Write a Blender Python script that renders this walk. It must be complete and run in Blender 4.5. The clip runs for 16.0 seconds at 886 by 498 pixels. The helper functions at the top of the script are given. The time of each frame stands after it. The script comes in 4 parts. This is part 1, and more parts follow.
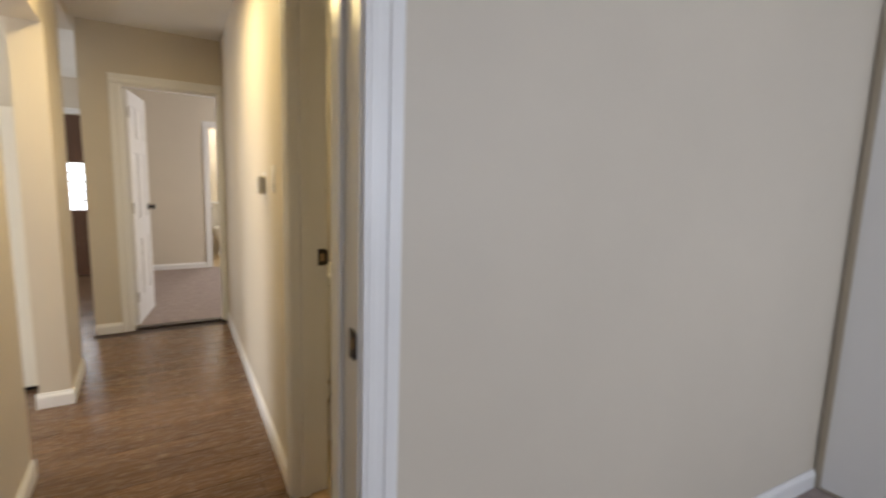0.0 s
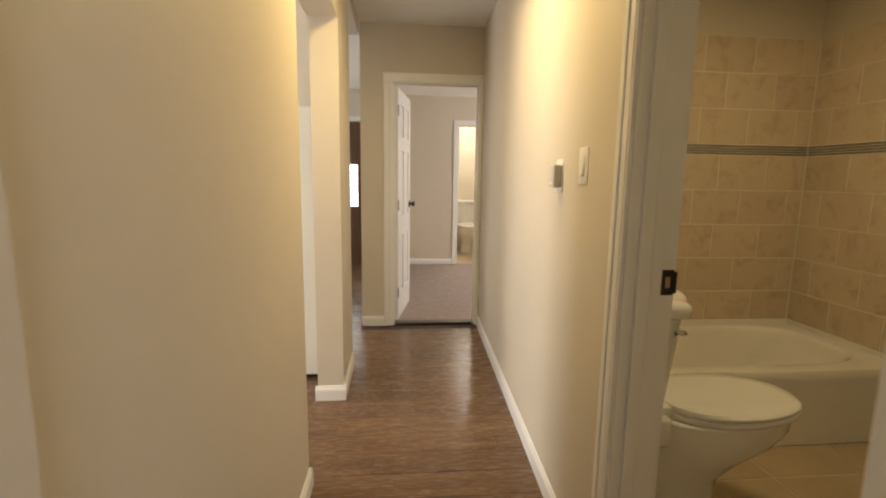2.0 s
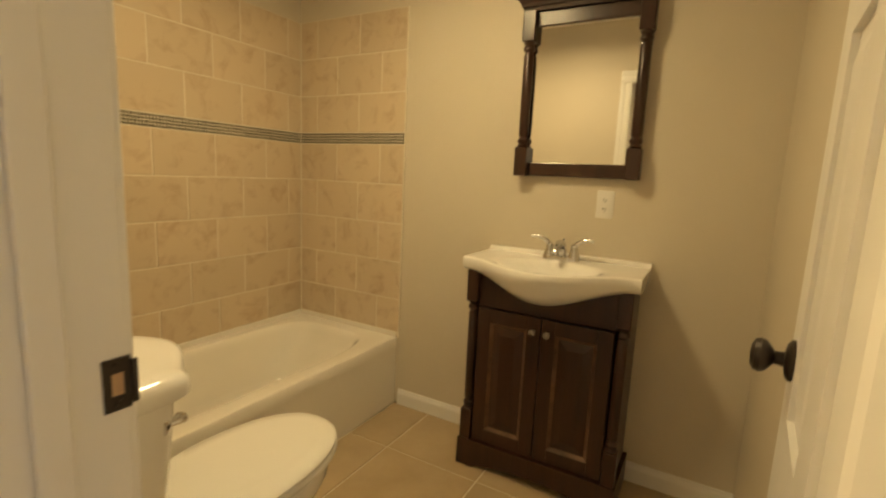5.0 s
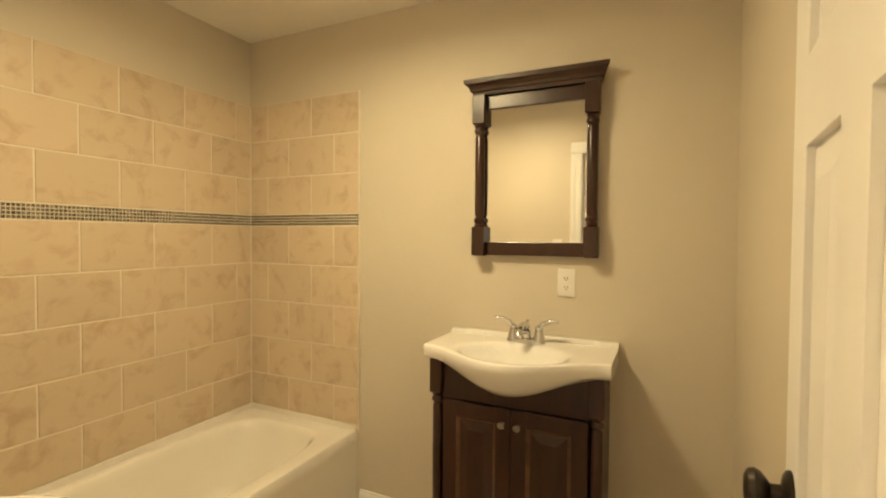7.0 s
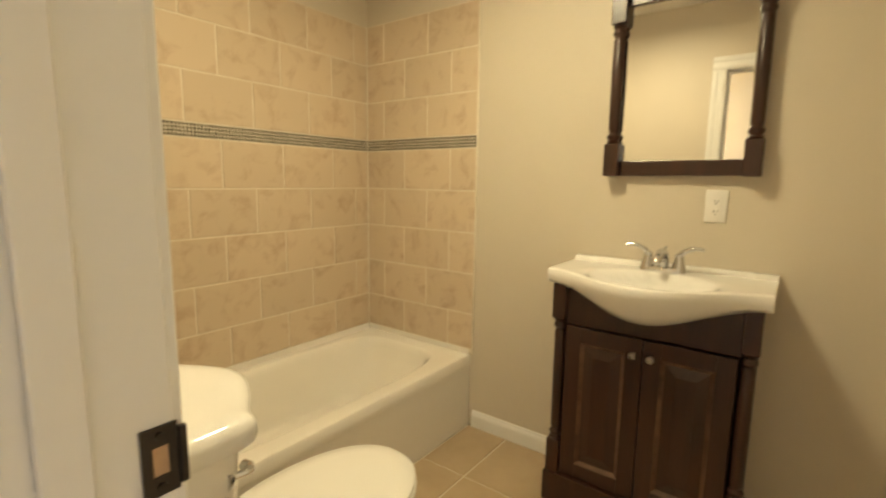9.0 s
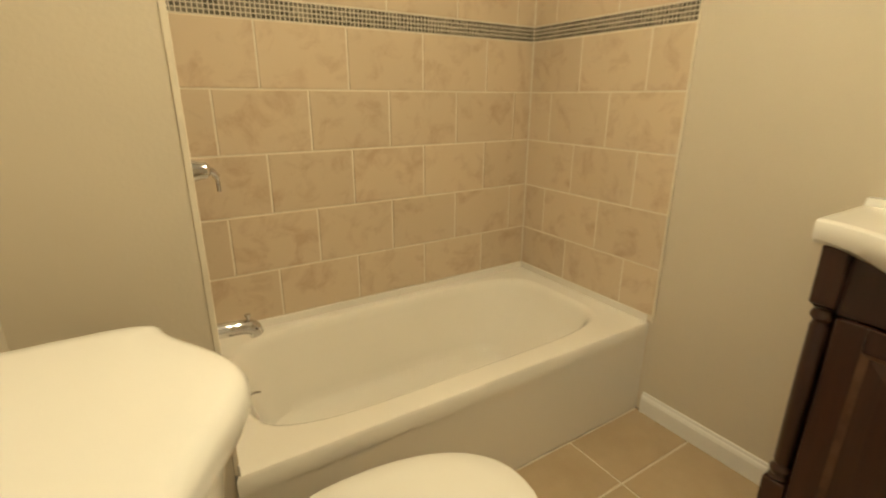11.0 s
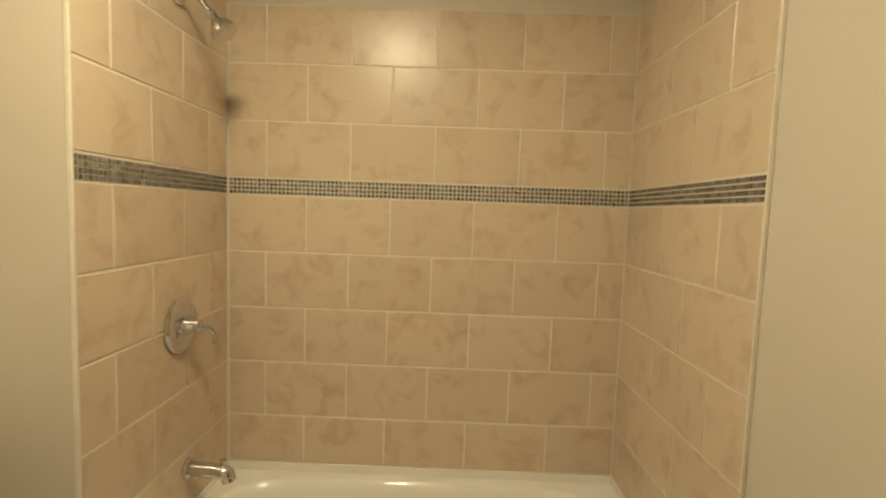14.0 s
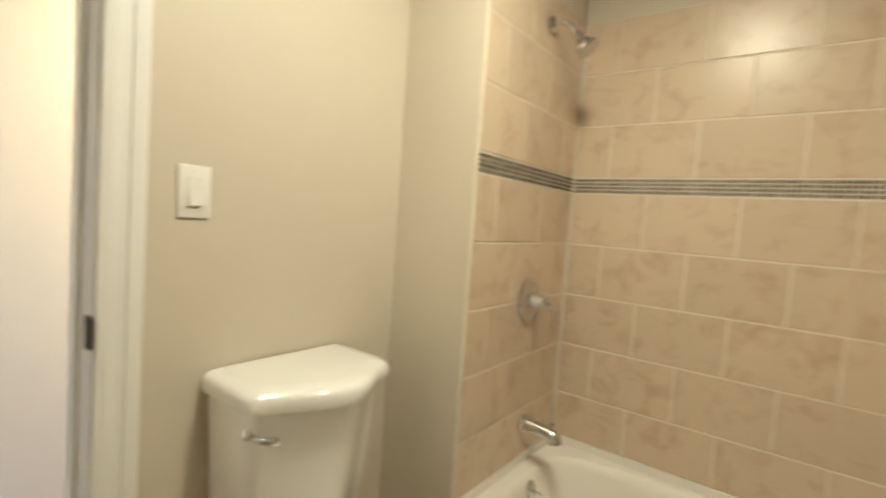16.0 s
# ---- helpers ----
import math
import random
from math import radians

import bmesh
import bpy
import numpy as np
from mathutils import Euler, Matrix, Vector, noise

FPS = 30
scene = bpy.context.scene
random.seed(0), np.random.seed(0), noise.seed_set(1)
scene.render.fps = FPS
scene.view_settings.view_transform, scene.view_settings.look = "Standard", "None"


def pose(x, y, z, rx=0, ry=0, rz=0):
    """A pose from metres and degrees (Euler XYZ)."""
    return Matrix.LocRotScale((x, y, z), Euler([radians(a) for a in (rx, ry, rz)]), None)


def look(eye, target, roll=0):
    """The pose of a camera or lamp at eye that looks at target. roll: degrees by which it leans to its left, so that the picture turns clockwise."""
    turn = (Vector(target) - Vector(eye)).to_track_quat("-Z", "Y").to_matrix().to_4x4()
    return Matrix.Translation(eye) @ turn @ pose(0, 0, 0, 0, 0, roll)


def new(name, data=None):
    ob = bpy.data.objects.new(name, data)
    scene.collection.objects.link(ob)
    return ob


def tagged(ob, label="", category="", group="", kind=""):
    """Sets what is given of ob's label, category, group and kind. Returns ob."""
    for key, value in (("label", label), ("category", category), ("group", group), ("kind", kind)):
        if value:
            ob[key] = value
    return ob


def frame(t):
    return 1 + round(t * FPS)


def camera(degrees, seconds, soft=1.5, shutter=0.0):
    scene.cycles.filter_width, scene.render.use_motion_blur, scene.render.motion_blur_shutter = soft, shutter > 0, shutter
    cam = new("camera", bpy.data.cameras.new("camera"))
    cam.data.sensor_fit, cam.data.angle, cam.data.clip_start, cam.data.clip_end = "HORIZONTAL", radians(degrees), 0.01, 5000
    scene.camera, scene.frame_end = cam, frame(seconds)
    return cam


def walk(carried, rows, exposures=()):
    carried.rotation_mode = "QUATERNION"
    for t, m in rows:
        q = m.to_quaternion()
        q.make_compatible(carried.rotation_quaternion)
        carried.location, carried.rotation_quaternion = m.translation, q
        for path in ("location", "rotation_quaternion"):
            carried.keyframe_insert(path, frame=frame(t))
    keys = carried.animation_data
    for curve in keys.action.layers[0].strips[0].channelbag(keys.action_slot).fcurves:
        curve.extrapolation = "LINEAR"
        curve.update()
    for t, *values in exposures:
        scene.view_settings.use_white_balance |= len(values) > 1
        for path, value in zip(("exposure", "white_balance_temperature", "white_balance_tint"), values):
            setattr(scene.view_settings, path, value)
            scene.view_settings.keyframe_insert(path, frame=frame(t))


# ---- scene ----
cam = camera(86.6, 16.0, soft=2.0, shutter=0.5)
PATH = [
    (0, (-0.908, -3.422, 1.333), (0.144, -1.743, 1.059), 1.8),
    (0.5, (-1.008, -3.405, 1.336), (-0.246, -1.577, 1.058), 1.8),
    (1, (-1.047, -3.147, 1.326), (-0.582, -1.216, 1.091), 1.9),
    (1.5, (-1.036, -2.907, 1.325), (-0.76, -0.943, 1.066), 1.6),
    (2, (-1.03, -2.722, 1.288), (-0.838, -0.754, 0.988), 0.9),
    (2.5, (-1.058, -2.554, 1.236), (-0.809, -0.598, 0.899), 0.5),
    (3, (-0.994, -2.335, 1.197), (-0.536, -0.427, 0.809), -0.1),
    (3.5, (-0.96, -2.283, 1.216), (-0.073, -0.532, 0.83), 0.5),
    (4, (-0.852, -2.201, 1.242), (0.507, -0.785, 0.862), 1.5),
    (4.5, (-0.707, -2.192, 1.267), (0.924, -1.106, 0.863), 1.9),
    (7, (-0.505, -2.164, 1.395), (1.303, -1.31, 1.344), 0.4),
    (7.5, (-0.506, -2.15, 1.395), (1.281, -1.251, 1.393), 0.4),
    (8, (-0.499, -2.136, 1.365), (1.239, -1.148, 1.331), 0.5),
    (8.5, (-0.495, -2.106, 1.311), (1.182, -1.026, 1.164), 0.9),
    (9, (-0.495, -2.027, 1.284), (1.092, -0.844, 1.0), 0.8),
    (9.5, (-0.454, -1.945, 1.26), (1.011, -0.644, 0.858), 0.5),
    (10, (-0.376, -1.859, 1.242), (0.975, -0.473, 0.739), 0.3),
    (12.5, (0.538, -1.597, 1.199), (0.891, 0.255, 0.534), 0.8),
    (13, (0.691, -1.657, 1.249), (0.871, 0.278, 0.776), 0.7),
    (13.5, (0.742, -1.691, 1.327), (0.855, 0.289, 1.063), 1.3),
    (14, (0.82, -1.746, 1.408), (0.8, 0.248, 1.253), 2.0),
    (14.5, (0.905, -1.757, 1.367), (0.652, 0.225, 1.284), 2.1),
    (15, (0.899, -1.806, 1.338), (0.398, 0.129, 1.26), 2.5),
    (15.5, (0.896, -1.88, 1.32), (0.074, -0.059, 1.231), 3.0),
    (16, (0.785, -1.892, 1.301), (-0.428, -0.307, 1.177), 4.1),
]
walk(cam, [(t, look(eye, target, roll)) for t, eye, target, roll in PATH],
     [(0.0, -1.04, 6250, 10), (1.0, -1.07, 6350, 10), (1.5, -0.98, 6500, 10), (2.5, -0.99, 7150, 10), (3.5, -0.85, 7200, 10), (4.0, -0.75, 7300, 10), (4.5, -0.45, 7400, 10), (7.0, 0.31, 6600, 10), (9.0, 0.29, 6050, 8),
      (10.0, 0.25, 6050, 8), (12.5, 0.09, 5730, 9), (14.0, 0.05, 5650, 9), (14.5, 0.18, 5600, 8), (16.0, 0.28, 4950, 9)])

# ---- world, lamps ----
world = bpy.data.worlds.new("world")
scene.world = world
world.use_nodes = True
wn = world.node_tree.nodes
sky = wn.new("ShaderNodeTexSky")
sky.sky_type, sky.sun_disc = "NISHITA", False
sky.sun_elevation, sky.sun_rotation = radians(35), radians(200)
wn["Background"].inputs[1].default_value = 0.08
world.node_tree.links.new(sky.outputs[0], wn["Background"].inputs[0])


def area_lamp(name, m, sx, sy, power, colour):
    d = bpy.data.lights.new(name, "AREA")
    d.shape, d.size, d.size_y, d.energy, d.color = "RECTANGLE", sx, sy, power, colour
    ob = new(name, d)
    ob.matrix_world = m
    return ob


def point_lamp(name, place, power, colour, radius):
    d = bpy.data.lights.new(name, "POINT")
    d.energy, d.color, d.shadow_soft_size = power, colour, radius
    ob = new(name, d)
    ob.location = place
    return ob


def disc_lamp(name, place, power, colour, size):
    d = bpy.data.lights.new(name, "AREA")
    d.shape, d.size, d.energy, d.color = "DISK", size, power, colour
    ob = new(name, d)
    ob.location = place
    return ob


WARM = (1.0, 0.79, 0.43)
DAY = (0.80, 0.86, 1.0)
disc_lamp("bath_bulb", (0.50, -1.16, 2.355), 19, WARM, 0.24)
disc_lamp("hall_bulb", (-0.93, -0.72, 2.355), 36, (1.0, 0.75, 0.34), 0.28)
area_lamp("start_room_daylight", look((0.3, -6.33, 1.5), (0.3, 0, 1.5)), 1.6, 1.2, 125, DAY)
area_lamp("far_room_daylight", look((2.23, 2.8, 1.5), (0, 2.8, 1.3)), 1.6, 1.2, 100, (1.0, 0.95, 0.94))
area_lamp("living_room_daylight", look((-4.88, -0.3, 1.5), (0, -0.3, 1.4)), 1.8, 1.3, 240, (0.95, 0.96, 1.0))
# added fill that brightens the entry floor and brown door
area_lamp("entry_fill_light", look((-4.88, 2.7, 1.5), (0, 2.7, 1.2)), 1.4, 1.3, 130, (0.95, 0.96, 1.0))
point_lamp("second_bath_bulb", (0.2, 4.9, 2.3), 85, (1.0, 0.93, 0.80), 0.08)

# ---- materials ----
MATS = {}


def material(name, base, rough=0.5, metal=0.0, spread=0.06, scale=3.0, grain=60.0, bump=0.05, dist=0.002, piece=0.0, coat=0.0, second=None, island=False, stretch=(1, 1, 1), detail=6.0, swirl=0.0, span=(0.32, 0.68)):
    """A surface with a cloudy tint (scale), a fine grain (grain) with relief, and a tint from piece to piece."""
    if name in MATS:
        return MATS[name]
    m = bpy.data.materials.new(name)
    m.use_nodes = True
    n, l = m.node_tree.nodes, m.node_tree.links
    b = n["Principled BSDF"]
    b.inputs["Metallic"].default_value = metal
    b.inputs["Coat Weight"].default_value = coat
    tc = n.new("ShaderNodeTexCoord")
    mp = n.new("ShaderNodeMapping")
    mp.inputs["Scale"].default_value = stretch
    geo = n.new("ShaderNodeNewGeometry")
    info = n.new("ShaderNodeObjectInfo")
    shift = n.new("ShaderNodeVectorMath")
    shift.operation = "MULTIPLY_ADD"
    l.new(geo.outputs["Random Per Island"] if island else info.outputs["Random"], shift.inputs[0])
    shift.inputs[1].default_value = (37.0, 17.0, 23.0) if piece else (0, 0, 0)
    l.new(geo.outputs["Position"], shift.inputs[2])
    l.new(shift.outputs[0], mp.inputs["Vector"])
    n1 = n.new("ShaderNodeTexNoise")
    n1.inputs["Scale"].default_value, n1.inputs["Detail"].default_value = scale, detail
    n1.inputs["Roughness"].default_value = 0.6
    n1.inputs["Distortion"].default_value = swirl
    n2 = n.new("ShaderNodeTexNoise")
    n2.inputs["Scale"].default_value, n2.inputs["Detail"].default_value = grain, 4
    for q in (n1, n2):
        l.new(mp.outputs[0], q.inputs["Vector"])
    ramp = n.new("ShaderNodeValToRGB")
    ramp.color_ramp.elements[0].position, ramp.color_ramp.elements[1].position = span
    low = second or tuple(c * (1 - spread) for c in base)
    high = base if second else tuple(min(1, c * (1 + spread)) for c in base)
    ramp.color_ramp.elements[0].color, ramp.color_ramp.elements[1].color = (*low, 1), (*high, 1)
    l.new(n1.outputs["Fac"], ramp.inputs[0])
    hsv = n.new("ShaderNodeHueSaturation")
    l.new(ramp.outputs[0], hsv.inputs["Color"])
    if piece:
        val = n.new("ShaderNodeMapRange")
        val.inputs["To Min"].default_value, val.inputs["To Max"].default_value = 1 - piece, 1 + piece
        l.new(geo.outputs["Random Per Island"] if island else info.outputs["Random"], val.inputs["Value"])
        l.new(val.outputs[0], hsv.inputs["Value"])
    l.new(hsv.outputs[0], b.inputs["Base Color"])
    rr = n.new("ShaderNodeMapRange")
    rr.inputs["To Min"].default_value, rr.inputs["To Max"].default_value = max(0.02, rough * 0.85), min(1, rough * 1.15)
    l.new(n2.outputs["Fac"], rr.inputs["Value"])
    l.new(rr.outputs[0], b.inputs["Roughness"])
    bp = n.new("ShaderNodeBump")
    bp.inputs["Strength"].default_value, bp.inputs["Distance"].default_value = bump, dist
    l.new(n2.outputs["Fac"], bp.inputs["Height"])
    l.new(bp.outputs[0], b.inputs["Normal"])
    MATS[name] = m
    return m


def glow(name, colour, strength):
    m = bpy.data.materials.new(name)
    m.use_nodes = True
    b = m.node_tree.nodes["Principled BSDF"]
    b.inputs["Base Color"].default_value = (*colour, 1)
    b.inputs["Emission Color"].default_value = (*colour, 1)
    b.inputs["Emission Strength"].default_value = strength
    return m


PAINT = material("beige_wall_paint", (0.615, 0.555, 0.455), 0.55, spread=0.025, scale=1.6, grain=140, bump=0.25, dist=0.0015)
CEIL = material("ceiling_paint", (0.82, 0.80, 0.76), 0.8, spread=0.02, scale=2, grain=90, bump=0.3, dist=0.002)
TRIM = material("white_trim_paint", (0.80, 0.79, 0.77), 0.32, spread=0.02, scale=4, grain=40, bump=0.06, stretch=(1, 1, 0.15))
DOORW = material("white_door_paint", (0.80, 0.79, 0.77), 0.38, spread=0.02, scale=3, grain=45, bump=0.10, stretch=(1, 1, 0.1))
TILE = material("beige_wall_tile", (0.612, 0.503, 0.368), 0.30, scale=10.0, grain=30, bump=0.03, piece=0.05, second=(0.500, 0.375, 0.258), detail=7, swirl=0.5, span=(0.30, 0.50))
GROUT = material("pale_grout", (0.72, 0.66, 0.55), 0.85, spread=0.05, scale=20, grain=200, bump=0.2)
FTILE = material("tan_floor_tile", (0.50, 0.39, 0.25), 0.34, scale=3.5, grain=50, bump=0.05, piece=0.03, second=(0.41, 0.31, 0.19))
MOSAIC = material("dark_glass_mosaic", (0.25, 0.22, 0.18), 0.12, scale=4, grain=30, bump=0.02, piece=0.40, second=(0.09, 0.08, 0.065), island=True)
PLANK = material("brown_wood_plank", (0.205, 0.122, 0.066), 0.27, scale=2.6, grain=22, bump=0.08, piece=0.12, second=(0.105, 0.058, 0.032), stretch=(0.8, 7.0, 1.0), swirl=0.6)
PLANKBED = material("dark_joint", (0.06, 0.035, 0.02), 0.8)
CARPET = material("grey_taupe_carpet", (0.35, 0.285, 0.26), 0.95, spread=0.12, scale=14, grain=420, bump=0.9, dist=0.006)
PORC = material("white_porcelain", (0.82, 0.81, 0.785), 0.10, spread=0.01, bump=0.01, coat=0.5)
TUBW = material("bone_enamel", (0.84, 0.81, 0.75), 0.13, spread=0.015, bump=0.01, coat=0.6)
SEATW = material("seat_plastic", (0.80, 0.785, 0.745), 0.22, spread=0.01, bump=0.01)
DARKWOOD = material("espresso_wood", (0.046, 0.017, 0.010), 0.30, scale=6, grain=30, bump=0.1, second=(0.024, 0.010, 0.007), stretch=(5, 5, 0.5))
EDGEWOOD = material("worn_espresso_edge", (0.16, 0.085, 0.05), 0.35, scale=12, grain=50, bump=0.1, second=(0.045, 0.02, 0.012))
CHROME = material("chrome", (0.66, 0.66, 0.67), 0.09, metal=1.0, spread=0.01, bump=0.0)
PEWTER = material("pewter", (0.42, 0.40, 0.37), 0.28, metal=1.0, spread=0.05, bump=0.05)
BRONZE = material("oil_rubbed_bronze", (0.035, 0.027, 0.022), 0.34, metal=0.6, spread=0.2, scale=20, bump=0.05)
PLASTIC = material("white_plastic", (0.80, 0.78, 0.74), 0.35, spread=0.01, bump=0.02)
GREYPL = material("grey_plastic", (0.58, 0.55, 0.49), 0.4, spread=0.02, bump=0.02)
SLOT = material("dark_slot", (0.02, 0.018, 0.015), 0.7, bump=0.0)
RAWWOOD = material("raw_wood", (0.50, 0.33, 0.19), 0.7, spread=0.15, scale=20, bump=0.2)
HEATER = material("cream_enamel", (0.76, 0.72, 0.62), 0.4, spread=0.02, bump=0.03)
BROWND = material("brown_stained_door", (0.10, 0.050, 0.030), 0.4, spread=0.2, scale=5, grain=30, bump=0.1, stretch=(6, 6, 0.5))
MIRROR = material("mirror_silver", (0.90, 0.90, 0.88), 0.02, metal=1.0, spread=0.0, bump=0.0)
STRIP = material("dark_threshold", (0.05, 0.03, 0.02), 0.4, bump=0.05)


# ---- mesh helpers ----
def part(name, bm, mat, parent=None, label="", smooth=False):
    """One mesh object out of a bmesh, under a thing or a part."""
    bmesh.ops.recalc_face_normals(bm, faces=bm.faces)
    me = bpy.data.meshes.new(name)
    bm.to_mesh(me)
    bm.free()
    me.materials.append(mat)
    if smooth:
        me.polygons.foreach_set("use_smooth", [True] * len(me.polygons))
        me.set_sharp_from_angle(angle=radians(38))
    ob = new(name, me)
    if parent:
        ob.parent = parent
    if label:
        tagged(ob, label)
    return ob


def structure(name, bm, mat, label, category):
    return tagged(part(name, bm, mat), label, category, kind="structure")


def thing(name, label, category, m=None, group="", kind=""):
    ob = tagged(new(name), label, category, group, kind)
    ob.empty_display_size = 0.05
    if m:
        ob.matrix_world = m
    return ob


def box(bm, x0, x1, y0, y1, z0, z1, bevel=0.0, seg=2):
    x0, x1, y0, y1, z0, z1 = min(x0, x1), max(x0, x1), min(y0, y1), max(y0, y1), min(z0, z1), max(z0, z1)
    v = [bm.verts.new(p) for p in ((x0, y0, z0), (x1, y0, z0), (x1, y1, z0), (x0, y1, z0), (x0, y0, z1), (x1, y0, z1), (x1, y1, z1), (x0, y1, z1))]
    f = [bm.faces.new([v[i] for i in q]) for q in ((0, 3, 2, 1), (4, 5, 6, 7), (0, 1, 5, 4), (1, 2, 6, 5), (2, 3, 7, 6), (3, 0, 4, 7))]
    if bevel:
        edges = list({e for q in f for e in q.edges})
        bmesh.ops.bevel(bm, geom=edges, offset=bevel, segments=seg, affect="EDGES", profile=0.5)
    return bm


def boxes(*rows, bevel=0.0):
    bm = bmesh.new()
    for r in rows:
        box(bm, *r, bevel=bevel)
    return bm


def prism(bm, pts, z0, z1):
    lo, hi = [bm.verts.new((x, y, z0)) for x, y in pts], [bm.verts.new((x, y, z1)) for x, y in pts]
    bm.faces.new(lo[::-1]), bm.faces.new(hi)
    for i in range(len(pts)):
        j = (i + 1) % len(pts)
        bm.faces.new((lo[i], lo[j], hi[j], hi[i]))
    return bm


def loft(bm, rings, cap0=True, cap1=True):
    vs = [[bm.verts.new(p) for p in r] for r in rings]
    for a, b in zip(vs, vs[1:]):
        for i in range(len(a)):
            j = (i + 1) % len(a)
            bm.faces.new((a[i], a[j], b[j], b[i]))
    if cap0:
        bm.faces.new(vs[0][::-1])
    if cap1:
        bm.faces.new(vs[-1])
    return bm


def lathe(profile, m=None, n=24):
    """A turned solid: rows of (radius, height) round z, moved by m."""
    bm = bmesh.new()
    loft(bm, [[(r * math.cos(2 * math.pi * i / n), r * math.sin(2 * math.pi * i / n), z) for i in range(n)] for r, z in profile])
    if m:
        bm.transform(m)
    return bm


def tube(pts, radii, n=16):
    """A round bar along pts."""
    bm, rings = bmesh.new(), []
    pts = [Vector(p) for p in pts]
    for i, p in enumerate(pts):
        d = (pts[min(i + 1, len(pts) - 1)] - pts[max(i - 1, 0)]).normalized()
        side = d.cross(Vector((0, 1, 0.01))).normalized()
        up = side.cross(d)
        r = radii[i] if isinstance(radii, (list, tuple)) else radii
        rings.append([p + r * (math.cos(2 * math.pi * k / n) * side + math.sin(2 * math.pi * k / n) * up) for k in range(n)])
    return loft(bm, rings)


def bend(pts, n=6):
    """A smooth line through pts."""
    pts = [Vector(p) for p in pts]
    out = []
    ext = [pts[0] * 2 - pts[1]] + pts + [pts[-1] * 2 - pts[-2]]
    for i in range(1, len(ext) - 2):
        a, b, c, d = ext[i - 1:i + 3]
        for k in range(n):
            t = k / n
            out.append(0.5 * (2 * b + (c - a) * t + (2 * a - 5 * b + 4 * c - d) * t * t + (3 * b - a - 3 * c + d) * t ** 3))
    return out + [pts[-1]]


AXIS_X = pose(0, 0, 0, 0, 90, 0)

# ---- plan ----
E_W = 1.488            # bathroom east wall
XB = -0.315            # bathroom face of the wall to the hall
S_W = -2.400           # bathroom south wall
CH = 2.50              # ceiling
D0, D1 = -2.285, -1.580  # bathroom door opening
DH = 2.045
LX, LE = -1.395, -0.885  # hall's left wall, and its end
FY = 1.277             # hall's end wall
B0, B1 = -2.490, -2.308    # wall between the start room and bathroom and hall
ALC = -0.725           # front of the bath alcove


def hx(y):
    """Hall face of the bathroom wall, which runs slightly askew."""
    return -0.442 + (y + 1.5) * 0.043


def wall(name, bm, label="beige painted plaster wall with fine texture", mat=None):
    return structure(name, bm, mat or PAINT, label, "wall")


bm = bmesh.new()
prism(bm, [(hx(S_W), S_W), (XB, S_W), (XB, D0 - 0.02), (hx(D0), D0 - 0.02)], 0, CH)
prism(bm, [(hx(D0), D0 - 0.02), (XB, D0 - 0.02), (XB, D1 + 0.02), (hx(D1), D1 + 0.02)], DH + 0.02, CH)
prism(bm, [(hx(D1), D1 + 0.02), (XB, D1 + 0.02), (XB, FY), (hx(FY), FY)], 0, CH)
wall("wall_hall_east", bm)
wall("wall_bath_furring", boxes((XB, -0.012, ALC, 0.012, 0, CH)))
wall("wall_bath_north", boxes((XB, E_W, 0.012, 0.12, 0, CH)))
wall("wall_bath_east", boxes((E_W, 1.62, S_W, 0.12, 0, CH)))
bm = bmesh.new()
prism(bm, [(-0.515, B0), (1.80, -2.645), (1.80, S_W), (-0.453, S_W), (-0.453, B1), (-0.515, B1)], 0, CH)
box(bm, -1.365, -0.515, B0, B1, DH + 0.02, CH), box(bm, -3.0, -1.365, B0, B1, 0, CH)
wall("wall_start_room_north", bm)
wall("wall_hall_west", boxes((LX - 0.16, LX, B1, LE, 0, CH), (-1.50, -1.34, LE, -0.10, 2.105, CH)))
wall("wall_hall_stub", boxes((-1.487, -1.340, -0.10, 0.44, 0, CH), (-1.487, -1.340, 0.44, FY, 2.40, CH)), "beige painted wall end with rounded plaster corner")
wall("wall_hall_north", boxes((-1.335, -1.087, FY, FY + 0.12, 0, CH), (-1.087, -0.340, FY, FY + 0.12, DH + 0.02, CH), (-0.340, 2.3, FY, FY + 0.12, 0, CH)))
wall("wall_far_room_north", boxes((-1.335, -0.145, 4.2, 4.32, 0, 2.44), (-0.145, 0.60, 4.2, 4.32, 2.03, 2.44), (0.60, 2.3, 4.2, 4.32, 0, 2.44)))
wall("wall_far_room_west", boxes((-1.335, -1.215, FY + 0.12, 4.2, 0, 2.44)))
wall("wall_far_room_east", boxes((2.3, 2.42, FY + 0.12, 2.0, 0, 2.44), (2.3, 2.42, 3.6, 4.32, 0, 2.44), (2.3, 2.42, 2.0, 3.6, 0, 0.9), (2.3, 2.42, 2.0, 3.6, 2.1, 2.44)))
wall("wall_furnace", boxes((-4.95, -1.487, 0.44, 0.56, 0, CH)))
wall("wall_entry_north", boxes((-4.95, -1.335, 4.2, 4.32, 0, CH)))
wall("wall_living_west", boxes((-5.07, -4.95, -2.55, -1.2, 0, CH), (-5.07, -4.95, 0.6, 2.0, 0, CH), (-5.07, -4.95, 3.4, 4.32, 0, CH), (-5.07, -4.95, 2.0, 3.4, 0, 0.85), (-5.07, -4.95, 2.0, 3.4, 2.15, CH), (-5.07, -4.95, -1.2, 0.6, 0, 0.85), (-5.07, -4.95, -1.2, 0.6, 2.15, CH)))
wall("wall_living_south", boxes((-4.95, -3.0, B0, B1, 0, CH)))
